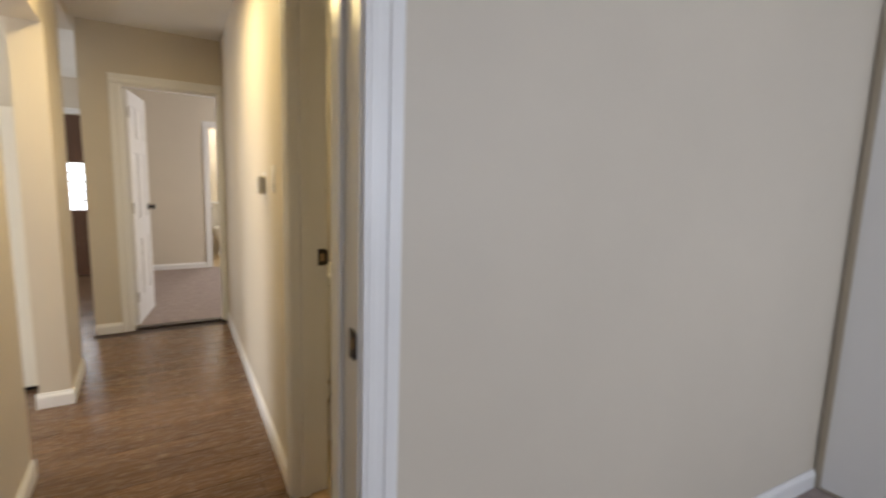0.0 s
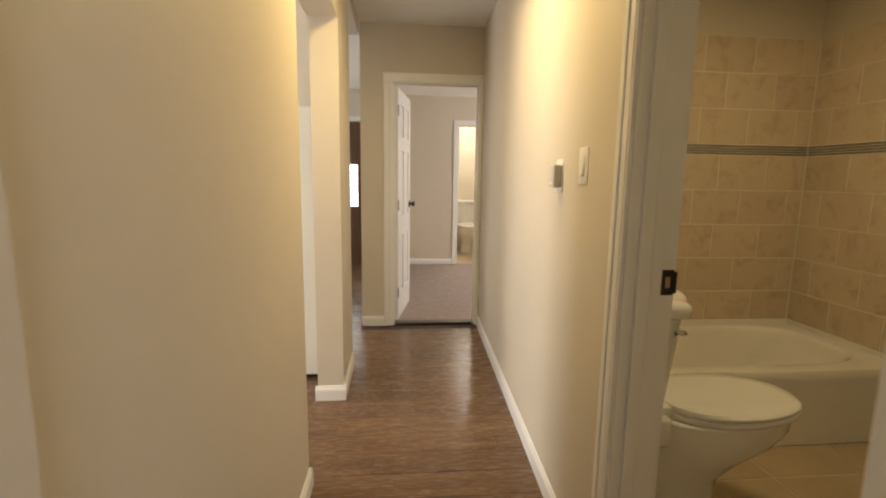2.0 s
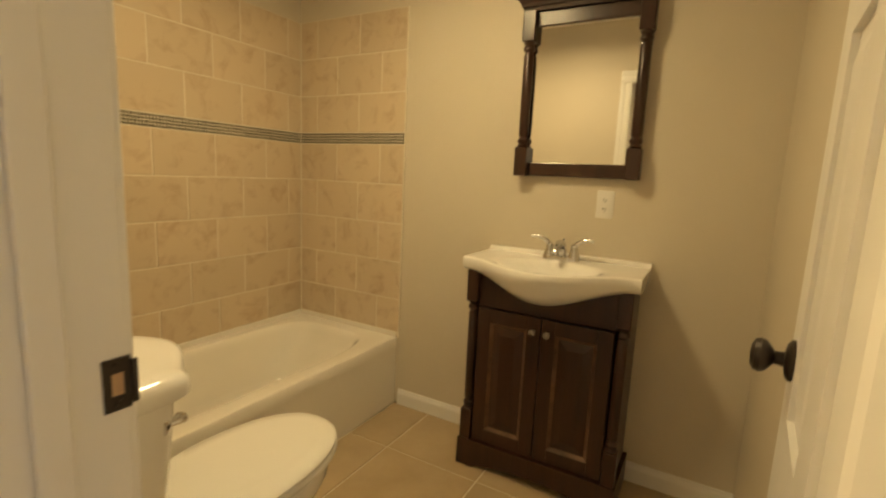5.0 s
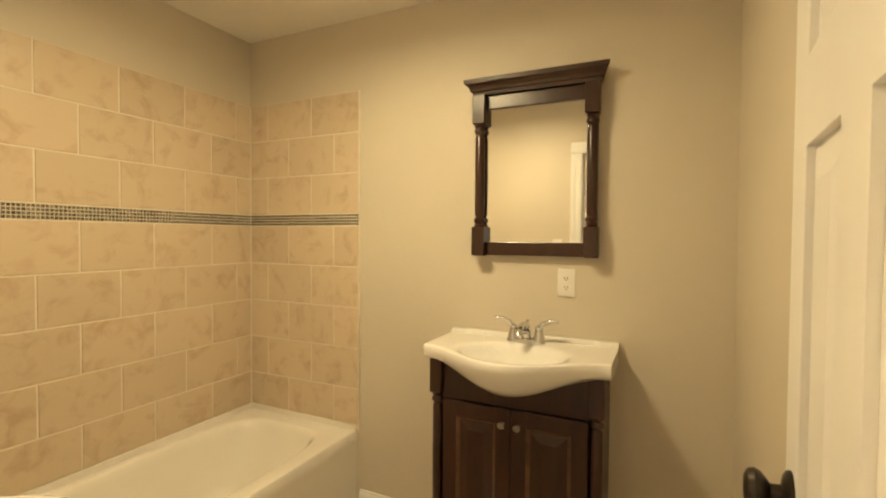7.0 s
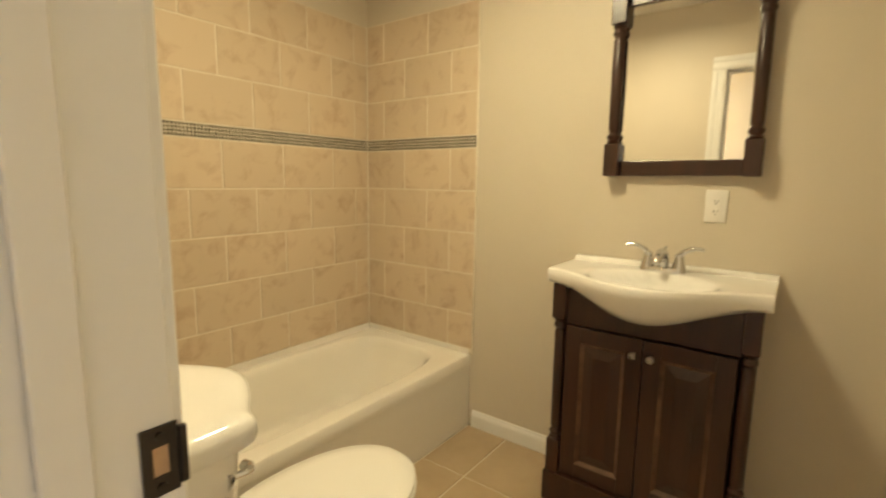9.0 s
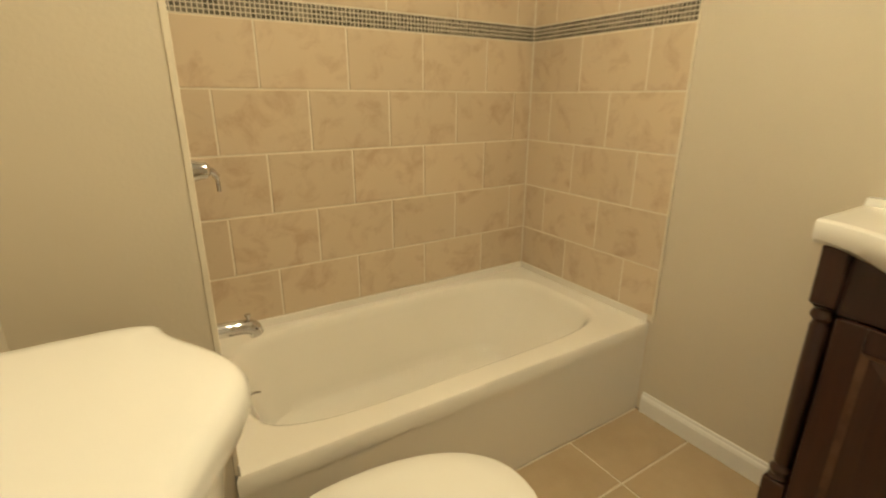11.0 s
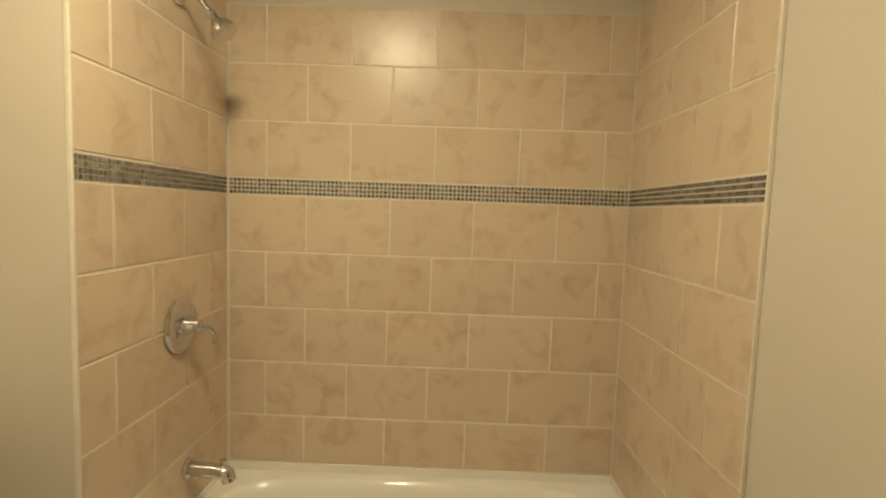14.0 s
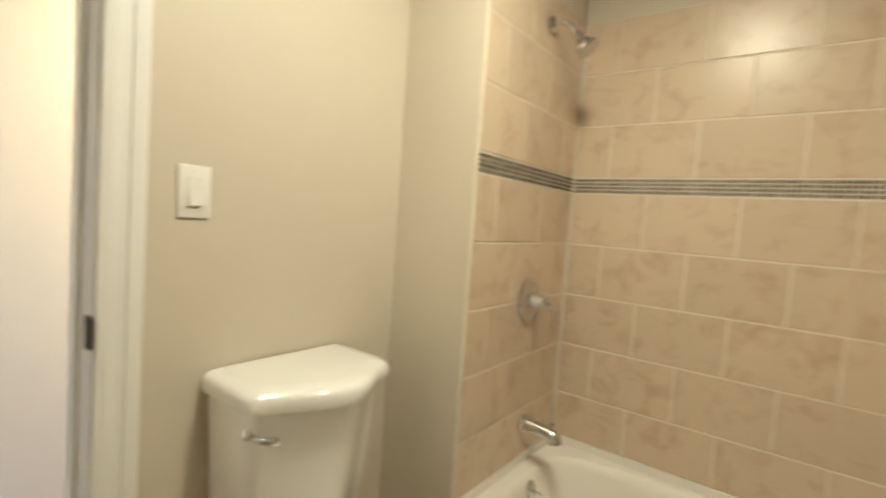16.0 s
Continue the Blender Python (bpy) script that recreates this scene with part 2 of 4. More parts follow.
wall("wall_start_room_east", boxes((1.64, 1.76, -6.4, -2.642, 0, CH)))
wall("wall_start_room_west", boxes((-3.0, -2.88, -6.4, B0, 0, CH)))
wall("wall_start_room_south", boxes((-3.0, -0.5, -6.52, -6.4, 0, CH), (1.1, 1.76, -6.52, -6.4, 0, CH), (-0.5, 1.1, -6.52, -6.4, 0, 0.9), (-0.5, 1.1, -6.52, -6.4, 2.1, CH)))
wall("wall_second_bath", boxes((-0.7, 1.3, 5.75, 5.87, 0, 2.44), (-0.82, -0.7, 4.32, 5.87, 0, 2.44), (1.3, 1.42, 4.32, 5.87, 0, 2.44)), "pale cream painted bathroom wall")
structure("ceiling_main", boxes((-5.0, 1.8, -2.645, FY, CH, CH + 0.1), (-5.0, -1.335, FY, 4.32, CH, CH + 0.1)), CEIL, "off-white textured plaster ceiling", "ceiling")
structure("ceiling_start_room", boxes((-3.0, 1.8, -6.5, -2.645, CH, CH + 0.1)), CEIL, "off-white textured plaster ceiling", "ceiling")
structure("ceiling_far_room", boxes((-1.335, 2.42, FY + 0.12, 5.87, 2.44, 2.54)), CEIL, "off-white textured plaster ceiling", "ceiling")

# floors
floor_bath = structure("floor_bath", boxes((XB, E_W, S_W, 0.01, -0.05, -0.004)), GROUT, "pale grout bed of tan ceramic floor tiles", "floor")
floor_hall = structure("floor_hall", boxes((-4.95, -0.34, B1, FY, -0.05, -0.004), (-4.95, -1.335, FY, 4.2, -0.05, -0.004)), PLANKBED, "dark brown wood plank floor", "floor")
structure("floor_far_room", boxes((-1.215, 2.3, FY + 0.12, 4.2, -0.05, 0.008)), CARPET, "grey taupe cut-pile carpet", "floor")
structure("floor_start_room", boxes((-2.88, 1.64, -6.4, B0, -0.05, 0.0), (-1.345, -0.535, B0, B1, -0.05, 0.0)), CARPET, "grey taupe cut-pile carpet", "floor")
structure("floor_second_bath", boxes((-0.7, 1.3, 4.2, 5.75, -0.05, 0.004)), FTILE, "light tan tile floor", "floor")
structure("trim_threshold", box(bmesh.new(), -1.067, -0.360, FY + 0.03, FY + 0.11, 0.001, 0.012, 0.004), STRIP, "dark wood threshold strip at the carpet", "threshold")
structure("trim_bath_threshold", box(bmesh.new(), -0.43, XB, D0, D1, 0.0, 0.008, 0.003), RAWWOOD, "pale threshold strip under the bathroom door", "threshold")


# ---- trim ----
def baseboard(name, p, q, into):
    """A moulded baseboard from p to q; into: the way into the room."""
    p, q, w = Vector((*p, 0)), Vector((*q, 0)), Vector((*into, 0))
    prof = [(0, 0.001), (0.014, 0.001), (0.014, 0.062), (0.011, 0.072), (0.007, 0.078), (0.005, 0.087), (0, 0.089)]
    bm = bmesh.new()
    loft(bm, [[e + w * a + Vector((0, 0, b)) for a, b in prof] for e in (p, q)])
    return structure(name, bm, TRIM, "white painted moulded baseboard", "baseboard")


baseboard("baseboard_bath_east_a", (E_W, ALC - 0.034), (E_W, -1.322), (-1, 0))
baseboard("baseboard_bath_east_b", (E_W, -1.975), (E_W, S_W), (-1, 0))
baseboard("baseboard_bath_south", (XB + 0.1, S_W), (E_W - 0.015, S_W), (0, 1))
baseboard("baseboard_bath_west", (XB, D1 + 0.085), (XB, ALC), (1, 0))
baseboard("baseboard_furring", (XB + 0.015, ALC), (-0.012, ALC), (0, -1))
baseboard("baseboard_hall_east", (hx(D1 + 0.09), D1 + 0.09), (hx(FY), FY), (-1, 0))
baseboard("baseboard_hall_west", (LX, B1 + 0.015), (LX, LE), (1, 0))
baseboard("baseboard_hall_west_end", (LX + 0.014, LE), (LX - 0.16, LE), (0, 1))
baseboard("baseboard_stub_front", (-1.501, -0.10), (-1.326, -0.10), (0, -1))
baseboard("baseboard_stub_side", (-1.340, -0.10), (-1.340, 0.44), (1, 0))
baseboard("baseboard_hall_north", (-1.335, FY), (-1.150, FY), (0, -1))
baseboard("baseboard_far_north_a", (-1.215, 4.2), (-0.230, 4.2), (0, -1))
baseboard("baseboard_far_west", (-1.215, FY + 0.12), (-1.215, 4.2), (1, 0))
baseboard("baseboard_start_north", (-0.437, -2.497), (1.64, -2.636), (-0.067, -0.9977))
baseboard("baseboard_start_east", (1.64, -6.4), (1.64, -3.5), (-1, 0))
baseboard("baseboard_furnace_wall", (-4.95, 0.44), (-1.487, 0.44), (0, -1))


def casing(name, axis, face, out, a0, a1, top, w=0.07, left=True, right=True, wr=None, wl=None):
    """Moulded door casing round an opening a0..a1 along the given axis, on the face of a wall, out: +1 or -1."""
    th = thing(name, "white painted moulded door casing round an opening", "door casing", kind="structure")

    def strip(lo, hi, z0, z1, upright, tall):
        bm = bmesh.new()
        for o0, o1, d in ((0, 1, 0.012), (0.12, 0.36, 0.0142), (0.60, 0.94, 0.0165)):
            if upright:
                u0, u1 = (lo + (hi - lo) * o0, lo + (hi - lo) * o1)
                r = (min(u0, u1), max(u0, u1), z0, z1 - (0 if d == 0.012 else 0.004))
            else:
                r = (lo + 0.004 * (d > 0.012), hi - 0.004 * (d > 0.012), z0 + (z1 - z0) * o0, z0 + (z1 - z0) * o1)
            f0, f1 = face, face + out * d
            if axis == "y":
                box(bm, f0, f1, r[0], r[1], r[2], r[3], 0.002, 1)
            else:
                box(bm, r[0], r[1], f0, f1, r[2], r[3], 0.002, 1)
        part("casing_strip", bm, TRIM, th)
    wr, wl = wr or w, wl or w
    if left:
        strip(a0 - 0.005, a0 - wl, 0.001, top + 0.004, True, 0)
    if right:
        strip(a1 + 0.005, a1 + wr, 0.001, top + 0.004, True, 0)
    strip(a0 - (wl if left else 0), a1 + (wr if right else 0), top + 0.005, top + w, False, 0)
    return th


def jamb(name, axis, f0, f1, a0, a1, top, stop, plain=False):
    """Flat lining of an opening with a door stop at the depth stop..stop+0.035."""
    th = thing(name, "white painted door jamb lining with stop", "door frame", kind="structure")
    for k, (u0, u1, z0, z1, s0, s1, t0, t1) in enumerate(((a0 - 0.02, a0, 0.001, top + 0.02, a0, a0 + 0.011, 0.001, top), (a1, a1 + 0.02, 0.001, top + 0.02, a1 - 0.011, a1, 0.001, top), (a0, a1, top, top + 0.02, a0 + 0.011, a1 - 0.011, top - 0.011, top))):
        bare = plain and k == 0
        for nm, r, d in (("lining", (u0, u1, z0, z1), (f0, f1)), ("stop", (s0, s1, t0, t1), (stop, stop + 0.035))):
            if bare and nm == "stop":
                continue
            bm = bmesh.new()
            box(bm, *((d[0], d[1], r[0], r[1]) if axis == "y" else (r[0], r[1], d[0], d[1])), r[2], r[3], 0.0015, 1)
            part(nm, bm, PAINT if bare else TRIM, th, "beige painted plaster reveal" if bare else "")
    return th


casing("door_casing_bath_hall", "y", hx(D1) + 0.0005, -1, D0, D1, DH, 0.075, left=False)
casing("door_casing_bath_inside", "y", XB, 1, D0, D1, DH, 0.088, left=False)
jamb("door_frame_bath", "y", hx(D1) - 0.001, XB + 0.001, D0, D1, DH, -0.415)
casing("door_casing_hall_end", "x", FY, -1, -1.067, -0.362, DH, 0.08, wr=0.037)
jamb("door_frame_hall_end", "x", FY - 0.001, FY + 0.121, -1.067, -0.360, DH, FY + 0.02)
casing("door_casing_start_inside", "x", B0 - 0.003, -1, -1.345, -0.535, DH, 0.095, left=False)
casing("door_casing_start_hall", "x", B1, 1, -1.345, -0.535, DH, 0.075, left=False, right=False)
jamb("door_frame_start_room", "x", B0 - 0.001, B1 + 0.001, -1.345, -0.535, DH, B0 + 0.09, plain=True)
casing("door_casing_second_bath", "x", 4.2, -1, -0.145, 0.60, 2.03, 0.08)


def strike(name, m):
    """A bronze strike plate with a curved lip and a latch hole; local x out of the jamb face, z up."""
    th = thing(name, "dark bronze strike plate on a white door jamb", "strike plate", m @ Matrix.Scale(1.12, 4))
    part("plate", boxes((0, 0.003, -0.014, 0.014, -0.03, -0.013), (0, 0.003, -0.014, 0.014, 0.013, 0.03), (0, 0.003, -0.014, -0.006, -0.013, 0.013), (0, 0.003, 0.007, 0.014, -0.013, 0.013)), BRONZE, th)
    part("lip", box(bmesh.new(), 0.0, 0.006, 0.0135, 0.021, -0.026, 0.026, 0.002), BRONZE, th)
    part("latch_hole", boxes((0.0, 0.0012, -0.006, 0.007, -0.013, 0.013)), RAWWOOD, th, "raw wood latch pocket")
    for z in (-0.022, 0.022):
        part("screw", lathe([(0.004, 0.0), (0.0035, 0.0045)], pose(0, 0, z) @ AXIS_X, 10), BRONZE, th)
    return th


strike("strike_plate", Matrix.Translation((-0.328, D1, 1.026)) @ pose(0, 0, 0, 0, 0, -90))
strike("strike_plate", Matrix.Translation((-0.535, -2.460, 0.972)) @ pose(0, 0, 0, 0, 0, 180))


# ---- doors ----
def panel_door(name, m, width, label, knob=BRONZE, hinge_side=1):
    """A six-panel door, hinged at the local origin, running along local x; local y is its thickness."""
    th = thing(name, label, "door", m)
    t, h = 0.035, DH - 0.012
    stile, mid = 0.11, 0.10
    cols = ((stile, (width - mid) / 2), ((width + mid) / 2, width - stile))
    rows_ = ((0.24, 0.76), (0.94, 1.52), (1.64, h - 0.12))
    slab = bmesh.new()
    box(slab, 0.003, stile, -t, 0, 0.012, h), box(slab, width - stile, width - 0.003, -t, 0, 0.012, h)
    box(slab, cols[0][1], cols[1][0], -t, 0, 0.012, h)
    z = 0.012
    for a, b in rows_ + ((h, h),):
        for c0, c1 in cols:
            box(slab, c0, c1, -t, 0, z, a)
            if b > a:
                box(slab, c0, c1, -t + 0.010, -0.010, a, b)
        z = b
    part("slab", slab, DOORW, th)
    for a, b in rows_:
        for c0, c1 in cols:
            bm = bmesh.new()
            for y0, y1 in ((-0.010, -0.002), (-t + 0.010, -t + 0.002)):
                o = [(c0 + 0.022, a + 0.022), (c1 - 0.022, a + 0.022), (c1 - 0.022, b - 0.022), (c0 + 0.022, b - 0.022)]
                i = [(c0 + 0.05, a + 0.05), (c1 - 0.05, a + 0.05), (c1 - 0.05, b - 0.05), (c0 + 0.05, b - 0.05)]
                loft(bm, [[(x, y0, q) for x, q in o], [(x, y1, q) for x, q in i]])
            part("panel", bm, DOORW, th)
    for s, base in ((1, 0.0), (-1, -t)):
        k = part("knob", lathe([(0.0, 0.0), (0.034, 0.0), (0.034, 0.005), (0.027, 0.010), (0.012, 0.013), (0.011, 0.026), (0.018, 0.031), (0.026, 0.038), (0.029, 0.046), (0.026, 0.054), (0.016, 0.059), (0.0, 0.060)] if s == hinge_side else [(0.0, 0.0), (0.034, 0.0), (0.034, 0.005), (0.027, 0.010), (0.012, 0.013), (0.011, 0.014), (0.0, 0.015)], Matrix.Translation((width - 0.065, base, 1.025)) @ pose(0, 0, 0, -90 * s), 24), knob, th, "dark bronze door knob", True)
    part("latch", boxes((width - 0.003, width + 0.004, -t * 0.7, -t * 0.3, 1.01, 1.04)), knob, th)
    for z in (0.22, 1.0, 1.80):
        part("hinge", lathe([(0.006, 0), (0.006, 0.09)], Matrix.Translation((-0.002, 0.004 if hinge_side > 0 else -t - 0.004, z)), 10), PEWTER, th, "metal butt hinge")
    return th


panel_door("bathroom_door", Matrix.Translation((XB + 0.008, -2.292, 0)) @ pose(0, 0, 0, 0, 0, -4.0), 0.69, "white six-panel interior door standing open along the wall")
panel_door("bedroom_door", Matrix.Translation((-1.062, FY + 0.125, 0)) @ pose(0, 0, 0, 0, 0, 80), 0.70, "white six-panel bedroom door standing open over carpet", hinge_side=-1)
tagged(part("closet_door", box(bmesh.new(), 1.622, 1.638, -3.50, -2.675, 0.02, 2.04, 0.003), DOORW), "flat white closet door panel beside the room corner", "door", kind="structure")


# ---- bathtub ----
def rect_ring(x0, x1, y0, y1, z, n, power):
    cx, cy, ax, ay, out = (x0 + x1) / 2, (y0 + y1) / 2, (x1 - x0) / 2, (y1 - y0) / 2, []
    for i in range(n):
        c, s = math.cos(2 * math.pi * i / n), math.sin(2 * math.pi * i / n)
        k = 1 / max(abs(c), abs(s)) if power is None else 1 / (abs(c) ** power + abs(s) ** power) ** (1 / power)
        out.append((cx + ax * c * k, cy + ay * s * k, z))
    return out


def bathtub():
    th = thing("bathtub", "glossy bone-white alcove bathtub with rounded basin", "bathtub")
    n, y0, rim = 96, -0.738, 0.39
    rings = [rect_ring(-0.011, 1.487, y0, -0.002, 0.335, n, None), rect_ring(-0.011, 1.487, y0, -0.002, rim - 0.008, n, None), rect_ring(-0.006, 1.482, y0 + 0.006, -0.006, rim, n, None),
             rect_ring(0.045, 1.405, -0.655, -0.040, rim, n, 5.0), rect_ring(0.050, 1.399, -0.650, -0.044, rim - 0.0015, n, 4.9), rect_ring(0.058, 1.391, -0.642, -0.051, rim - 0.007, n, 4.8), rect_ring(0.066, 1.383, -0.634, -0.058, rim - 0.018, n, 4.7), rect_ring(0.072, 1.375, -0.628, -0.064, rim - 0.034, n, 4.6)]
    for k in range(1, 9):
        u = k / 8
        z = rim - 0.034 - (rim - 0.034 - 0.10) * u ** 0.9
        rings.append(rect_ring(0.072 + 0.07 * u, 1.375 - 0.197 * u ** 1.2, -0.628 + 0.044 * u, -0.064 - 0.055 * u, z, n, 4.4 - 0.6 * u))
    for w, z in ((0.012, 0.090), (0.035, 0.080), (0.07, 0.074), (0.12, 0.070), (0.2, 0.068)):
        rings.append(rect_ring(0.142 + w, 1.178 - w, -0.584 + w * 0.8, -0.119 - w * 0.8, z, n, 3.6))
    part("basin", loft(bmesh.new(), rings, cap0=False), TUBW, th, smooth=True)
    bm = box(bmesh.new(), -0.011, 1.487, y0 + 0.0012, y0 + 0.03, 0.001, 0.3345, 0.001, 1)
    part("apron", bm, TUBW, th, smooth=True)
    part("tile_flange", boxes((0.0015, 1.4765, -0.004, 0.004, 0.386, 0.421), (-0.004, 0.0015, y0 + 0.006, 0.004, 0.386, 0.421), (1.4765, 1.482, y0 + 0.006, 0.004, 0.386, 0.421), bevel=0.002), TUBW, th, "white caulked tub edge")
    part("overflow_plate", lathe([(0, 0), (0.034, 0), (0.034, 0.004), (0.028, 0.009), (0.0, 0.011)], Matrix.Translation((0.074, -0.335, 0.338)) @ pose(0, 0, 0, 0, 82, 0), 28), CHROME, th, "chrome overflow plate", True)
    part("trip_lever", tube([(0.080, -0.335, 0.338), (0.106, -0.335, 0.340), (0.122, -0.330, 0.334)], [0.004, 0.004, 0.003], 10), CHROME, th, smooth=True)
    part("drain", lathe([(0, 0), (0.035, 0), (0.030, 0.004), (0.0, 0.004)], Matrix.Translation((0.32, -0.35, 0.069)), 24), CHROME, th, "chrome drain", True)


bathtub()


# ---- bath and shower fittings ----
def chrome_part(name, bm, th):
    return part(name, bm, CHROME, th, smooth=True)


v = thing("shower_valve", "chrome single-lever shower valve on tiled wall", "shower valve", Matrix.Translation((0.001, -0.323, 1.031)))
chrome_part("escutcheon", lathe([(0, 0), (0.085, 0), (0.086, 0.004), (0.078, 0.010), (0.045, 0.016), (0.0, 0.018)], AXIS_X, 40), v)
chrome_part("hub", lathe([(0, 0.01), (0.030, 0.012), (0.027, 0.034), (0.024, 0.044), (0.022, 0.062), (0.012, 0.07), (0, 0.071)], AXIS_X, 28), v)
chrome_part("lever", tube(bend([(0.055, 0, 0), (0.075, 0.012, -0.006), (0.088, 0.028, -0.028), (0.090, 0.036, -0.065)]), [0.010] * 7 + [0.009] * 5 + [0.006] * 7, 12), v)
s = thing("tub_spout", "chrome tub spout on the tiled wall above the bathtub", "tub spout", Matrix.Translation((0.001, -0.292, 0.553)))
chrome_part("flange", lathe([(0, 0), (0.034, 0), (0.034, 0.008), (0.028, 0.014), (0, 0.015)], AXIS_X, 28), s)
chrome_part("body", tube(bend([(0.0, 0, 0), (0.06, 0, -0.002), (0.105, 0, -0.006), (0.130, 0, -0.016), (0.138, 0, -0.036)]), [0.024] * 8 + [0.023] * 6 + [0.024] * 6 + [0.022] * 5, 20), s)
chrome_part("diverter_knob", lathe([(0, 0), (0.005, 0), (0.005, 0.012), (0.009, 0.014), (0.009, 0.02), (0, 0.022)], Matrix.Translation((0.118, 0, 0.014)), 14), s)
h = thing("shower_fixture", "chrome shower head on a bent arm high on tiled wall", "shower head", Matrix.Translation((0.001, -0.322, 2.020)))
chrome_part("flange", lathe([(0, 0), (0.030, 0), (0.028, 0.006), (0.014, 0.014), (0, 0.015)], AXIS_X, 24), h)
chrome_part("arm", tube(bend([(0, 0, 0), (0.035, 0, 0.002), (0.068, 0, -0.014), (0.094, 0, -0.046)]), 0.0095, 14), h)
chrome_part("ball_joint", lathe([(0, -0.017), (0.010, -0.014), (0.017, 0), (0.010, 0.014), (0, 0.017)], Matrix.Translation((0.098, 0, -0.053)), 16), h)
chrome_part("head", lathe([(0, 0), (0.013, 0), (0.016, 0.018), (0.034, 0.040), (0.040, 0.052), (0.040, 0.064), (0.034, 0.067), (0.0, 0.066)], Matrix.Translation((0.102, 0, -0.059)) @ pose(0, 0, 0, 0, 142, 0), 28), h)


# ---- toilet ----
def egg(cx, cy, half, fore, aft, z, n=40):
    out = []
    for i in range(n):
        a = 2 * math.pi * i / n
        c, s_ = math.cos(a), math.sin(a)
        out.append((cx + (fore if c > 0 else aft) * math.copysign(abs(c) ** 0.92, c), cy + half * math.copysign(abs(s_) ** 0.9, s_), z))
    return out


def toilet(m, name, label, flip=False):
    """A two-piece toilet against a wall at local x = 0, facing local +x."""
    th = thing(name, label, "toilet", m)
    rows_ = [(0.32, 0.105, 0.19, 0.20, 0.001), (0.32, 0.105, 0.19, 0.20, 0.03), (0.33, 0.092, 0.17, 0.19, 0.10), (0.34, 0.090, 0.17, 0.18, 0.17), (0.38, 0.115, 0.22, 0.20, 0.24), (0.43, 0.155, 0.28, 0.24, 0.31), (0.45, 0.178, 0.305, 0.26, 0.37), (0.45, 0.182, 0.31, 0.26, 0.415), (0.45, 0.176, 0.304, 0.255, 0.421)]
    tall = 1.07
    part("bowl", loft(bmesh.new(), [egg(a, 0, b, c, d, z * tall) for a, b, c, d, z in rows_]), PORC, th, smooth=True)
    deck = box(bmesh.new(), 0.03, 0.25, -0.12, 0.12, 0.35, 0.438 * tall, 0.02, 3)
    part("deck", deck, PORC, th, smooth=True)
    part("seat", loft(bmesh.new(), [egg(0.475, 0, a * 1.03, b * 1.01, 0.238, z * tall) for a, b, z in ((0.176, 0.305, 0.422), (0.183, 0.312, 0.428), (0.183, 0.312, 0.437), (0.177, 0.305, 0.442))]), SEATW, th, smooth=True)
    part("seat_lid", loft(bmesh.new(), [egg(0.475, 0, a * 1.03, b * 1.01, 0.235, z * tall) for a, b, z in ((0.174, 0.300, 0.4425), (0.181, 0.308, 0.448), (0.181, 0.308, 0.456), (0.172, 0.298, 0.464), (0.13, 0.25, 0.468))]), SEATW, th, "closed glossy white seat lid", True)
    for y in (-0.075, 0.075):
        part("seat_hinge", box(bmesh.new(), 0.215, 0.255, y - 0.022, y + 0.022, 0.428 * tall, 0.466 * tall, 0.008, 3), SEATW, th, smooth=True)
    # tank with a bowed front, widening upwards

    def bow(w, d, z, x0=0.008, n=41, ends=0.10):
        us = [math.sin(math.pi / 2 * (-1 + 2 * i / (n - 1))) for i in range(n)]
        front = [(x0 + d * (0.72 + 0.28 * (0.5 + 0.5 * math.cos(math.pi * u)) - 0.20 * (1 - math.sqrt(max(0.0, 1 - max(0, (abs(u) - 1 + ends) / ends) ** 2)))), w * u, z) for u in us]
        return [(x0, -w, z)] + front + [(x0, w, z)]
    part("tank", loft(bmesh.new(), [bow(0.165, 0.20, 0.40), bow(0.175, 0.215, 0.43), bow(0.194, 0.262, 0.80), bow(0.196, 0.264, 0.850)]), PORC, th, smooth=True)
    part("tank_lid", loft(bmesh.new(), [bow(0.202, 0.286, 0.851), bow(0.210, 0.297, 0.856), bow(0.213, 0.300, 0.866), bow(0.213, 0.300, 0.884), bow(0.210, 0.296, 0.893), bow(0.204, 0.288, 0.899), bow(0.194, 0.275, 0.903), bow(0.17, 0.24, 0.905)]), PORC, th, "white porcelain tank lid with bowed front", True)
    fx = 0.212
    part("lever_base", lathe([(0, 0), (0.017, 0), (0.015, 0.008), (0.008, 0.014), (0, 0.014)], Matrix.Translation((fx - 0.040, -0.182, 0.80)) @ pose(0, 0, 0, 0, 90, 0), 18), CHROME, th, "chrome lever base", True)
    part("flush_lever", tube(bend([(fx - 0.024, -0.182, 0.80), (fx - 0.002, -0.186, 0.80), (fx + 0.008, -0.174, 0.796), (fx + 0.014, -0.148, 0.788)]), [0.006] * 8 + [0.008] * 6 + [0.010] * 5, 12), CHROME, th, "chrome flush lever", True)
    for y in (-0.10, 0.10):
        part("bolt_cap", lathe([(0.012, 0), (0.011, 0.010), (0.005, 0.016), (0, 0.017)], Matrix.Translation((0.30, y * 1.12, 0.001)), 14), PORC, th, smooth=True)
    part("supply_valve", tube([(0.0, -0.19, 0.18), (0.05, -0.19, 0.18), (0.055, -0.19, 0.20)], 0.009, 10), CHROME, th, smooth=True)
    part("supply_hose", tube(bend([(0.055, -0.19, 0.195), (0.07, -0.19, 0.28), (0.09, -0.15, 0.34), (0.09, -0.14, 0.405)]), 0.005, 8), PEWTER, th, smooth=True)
    return th


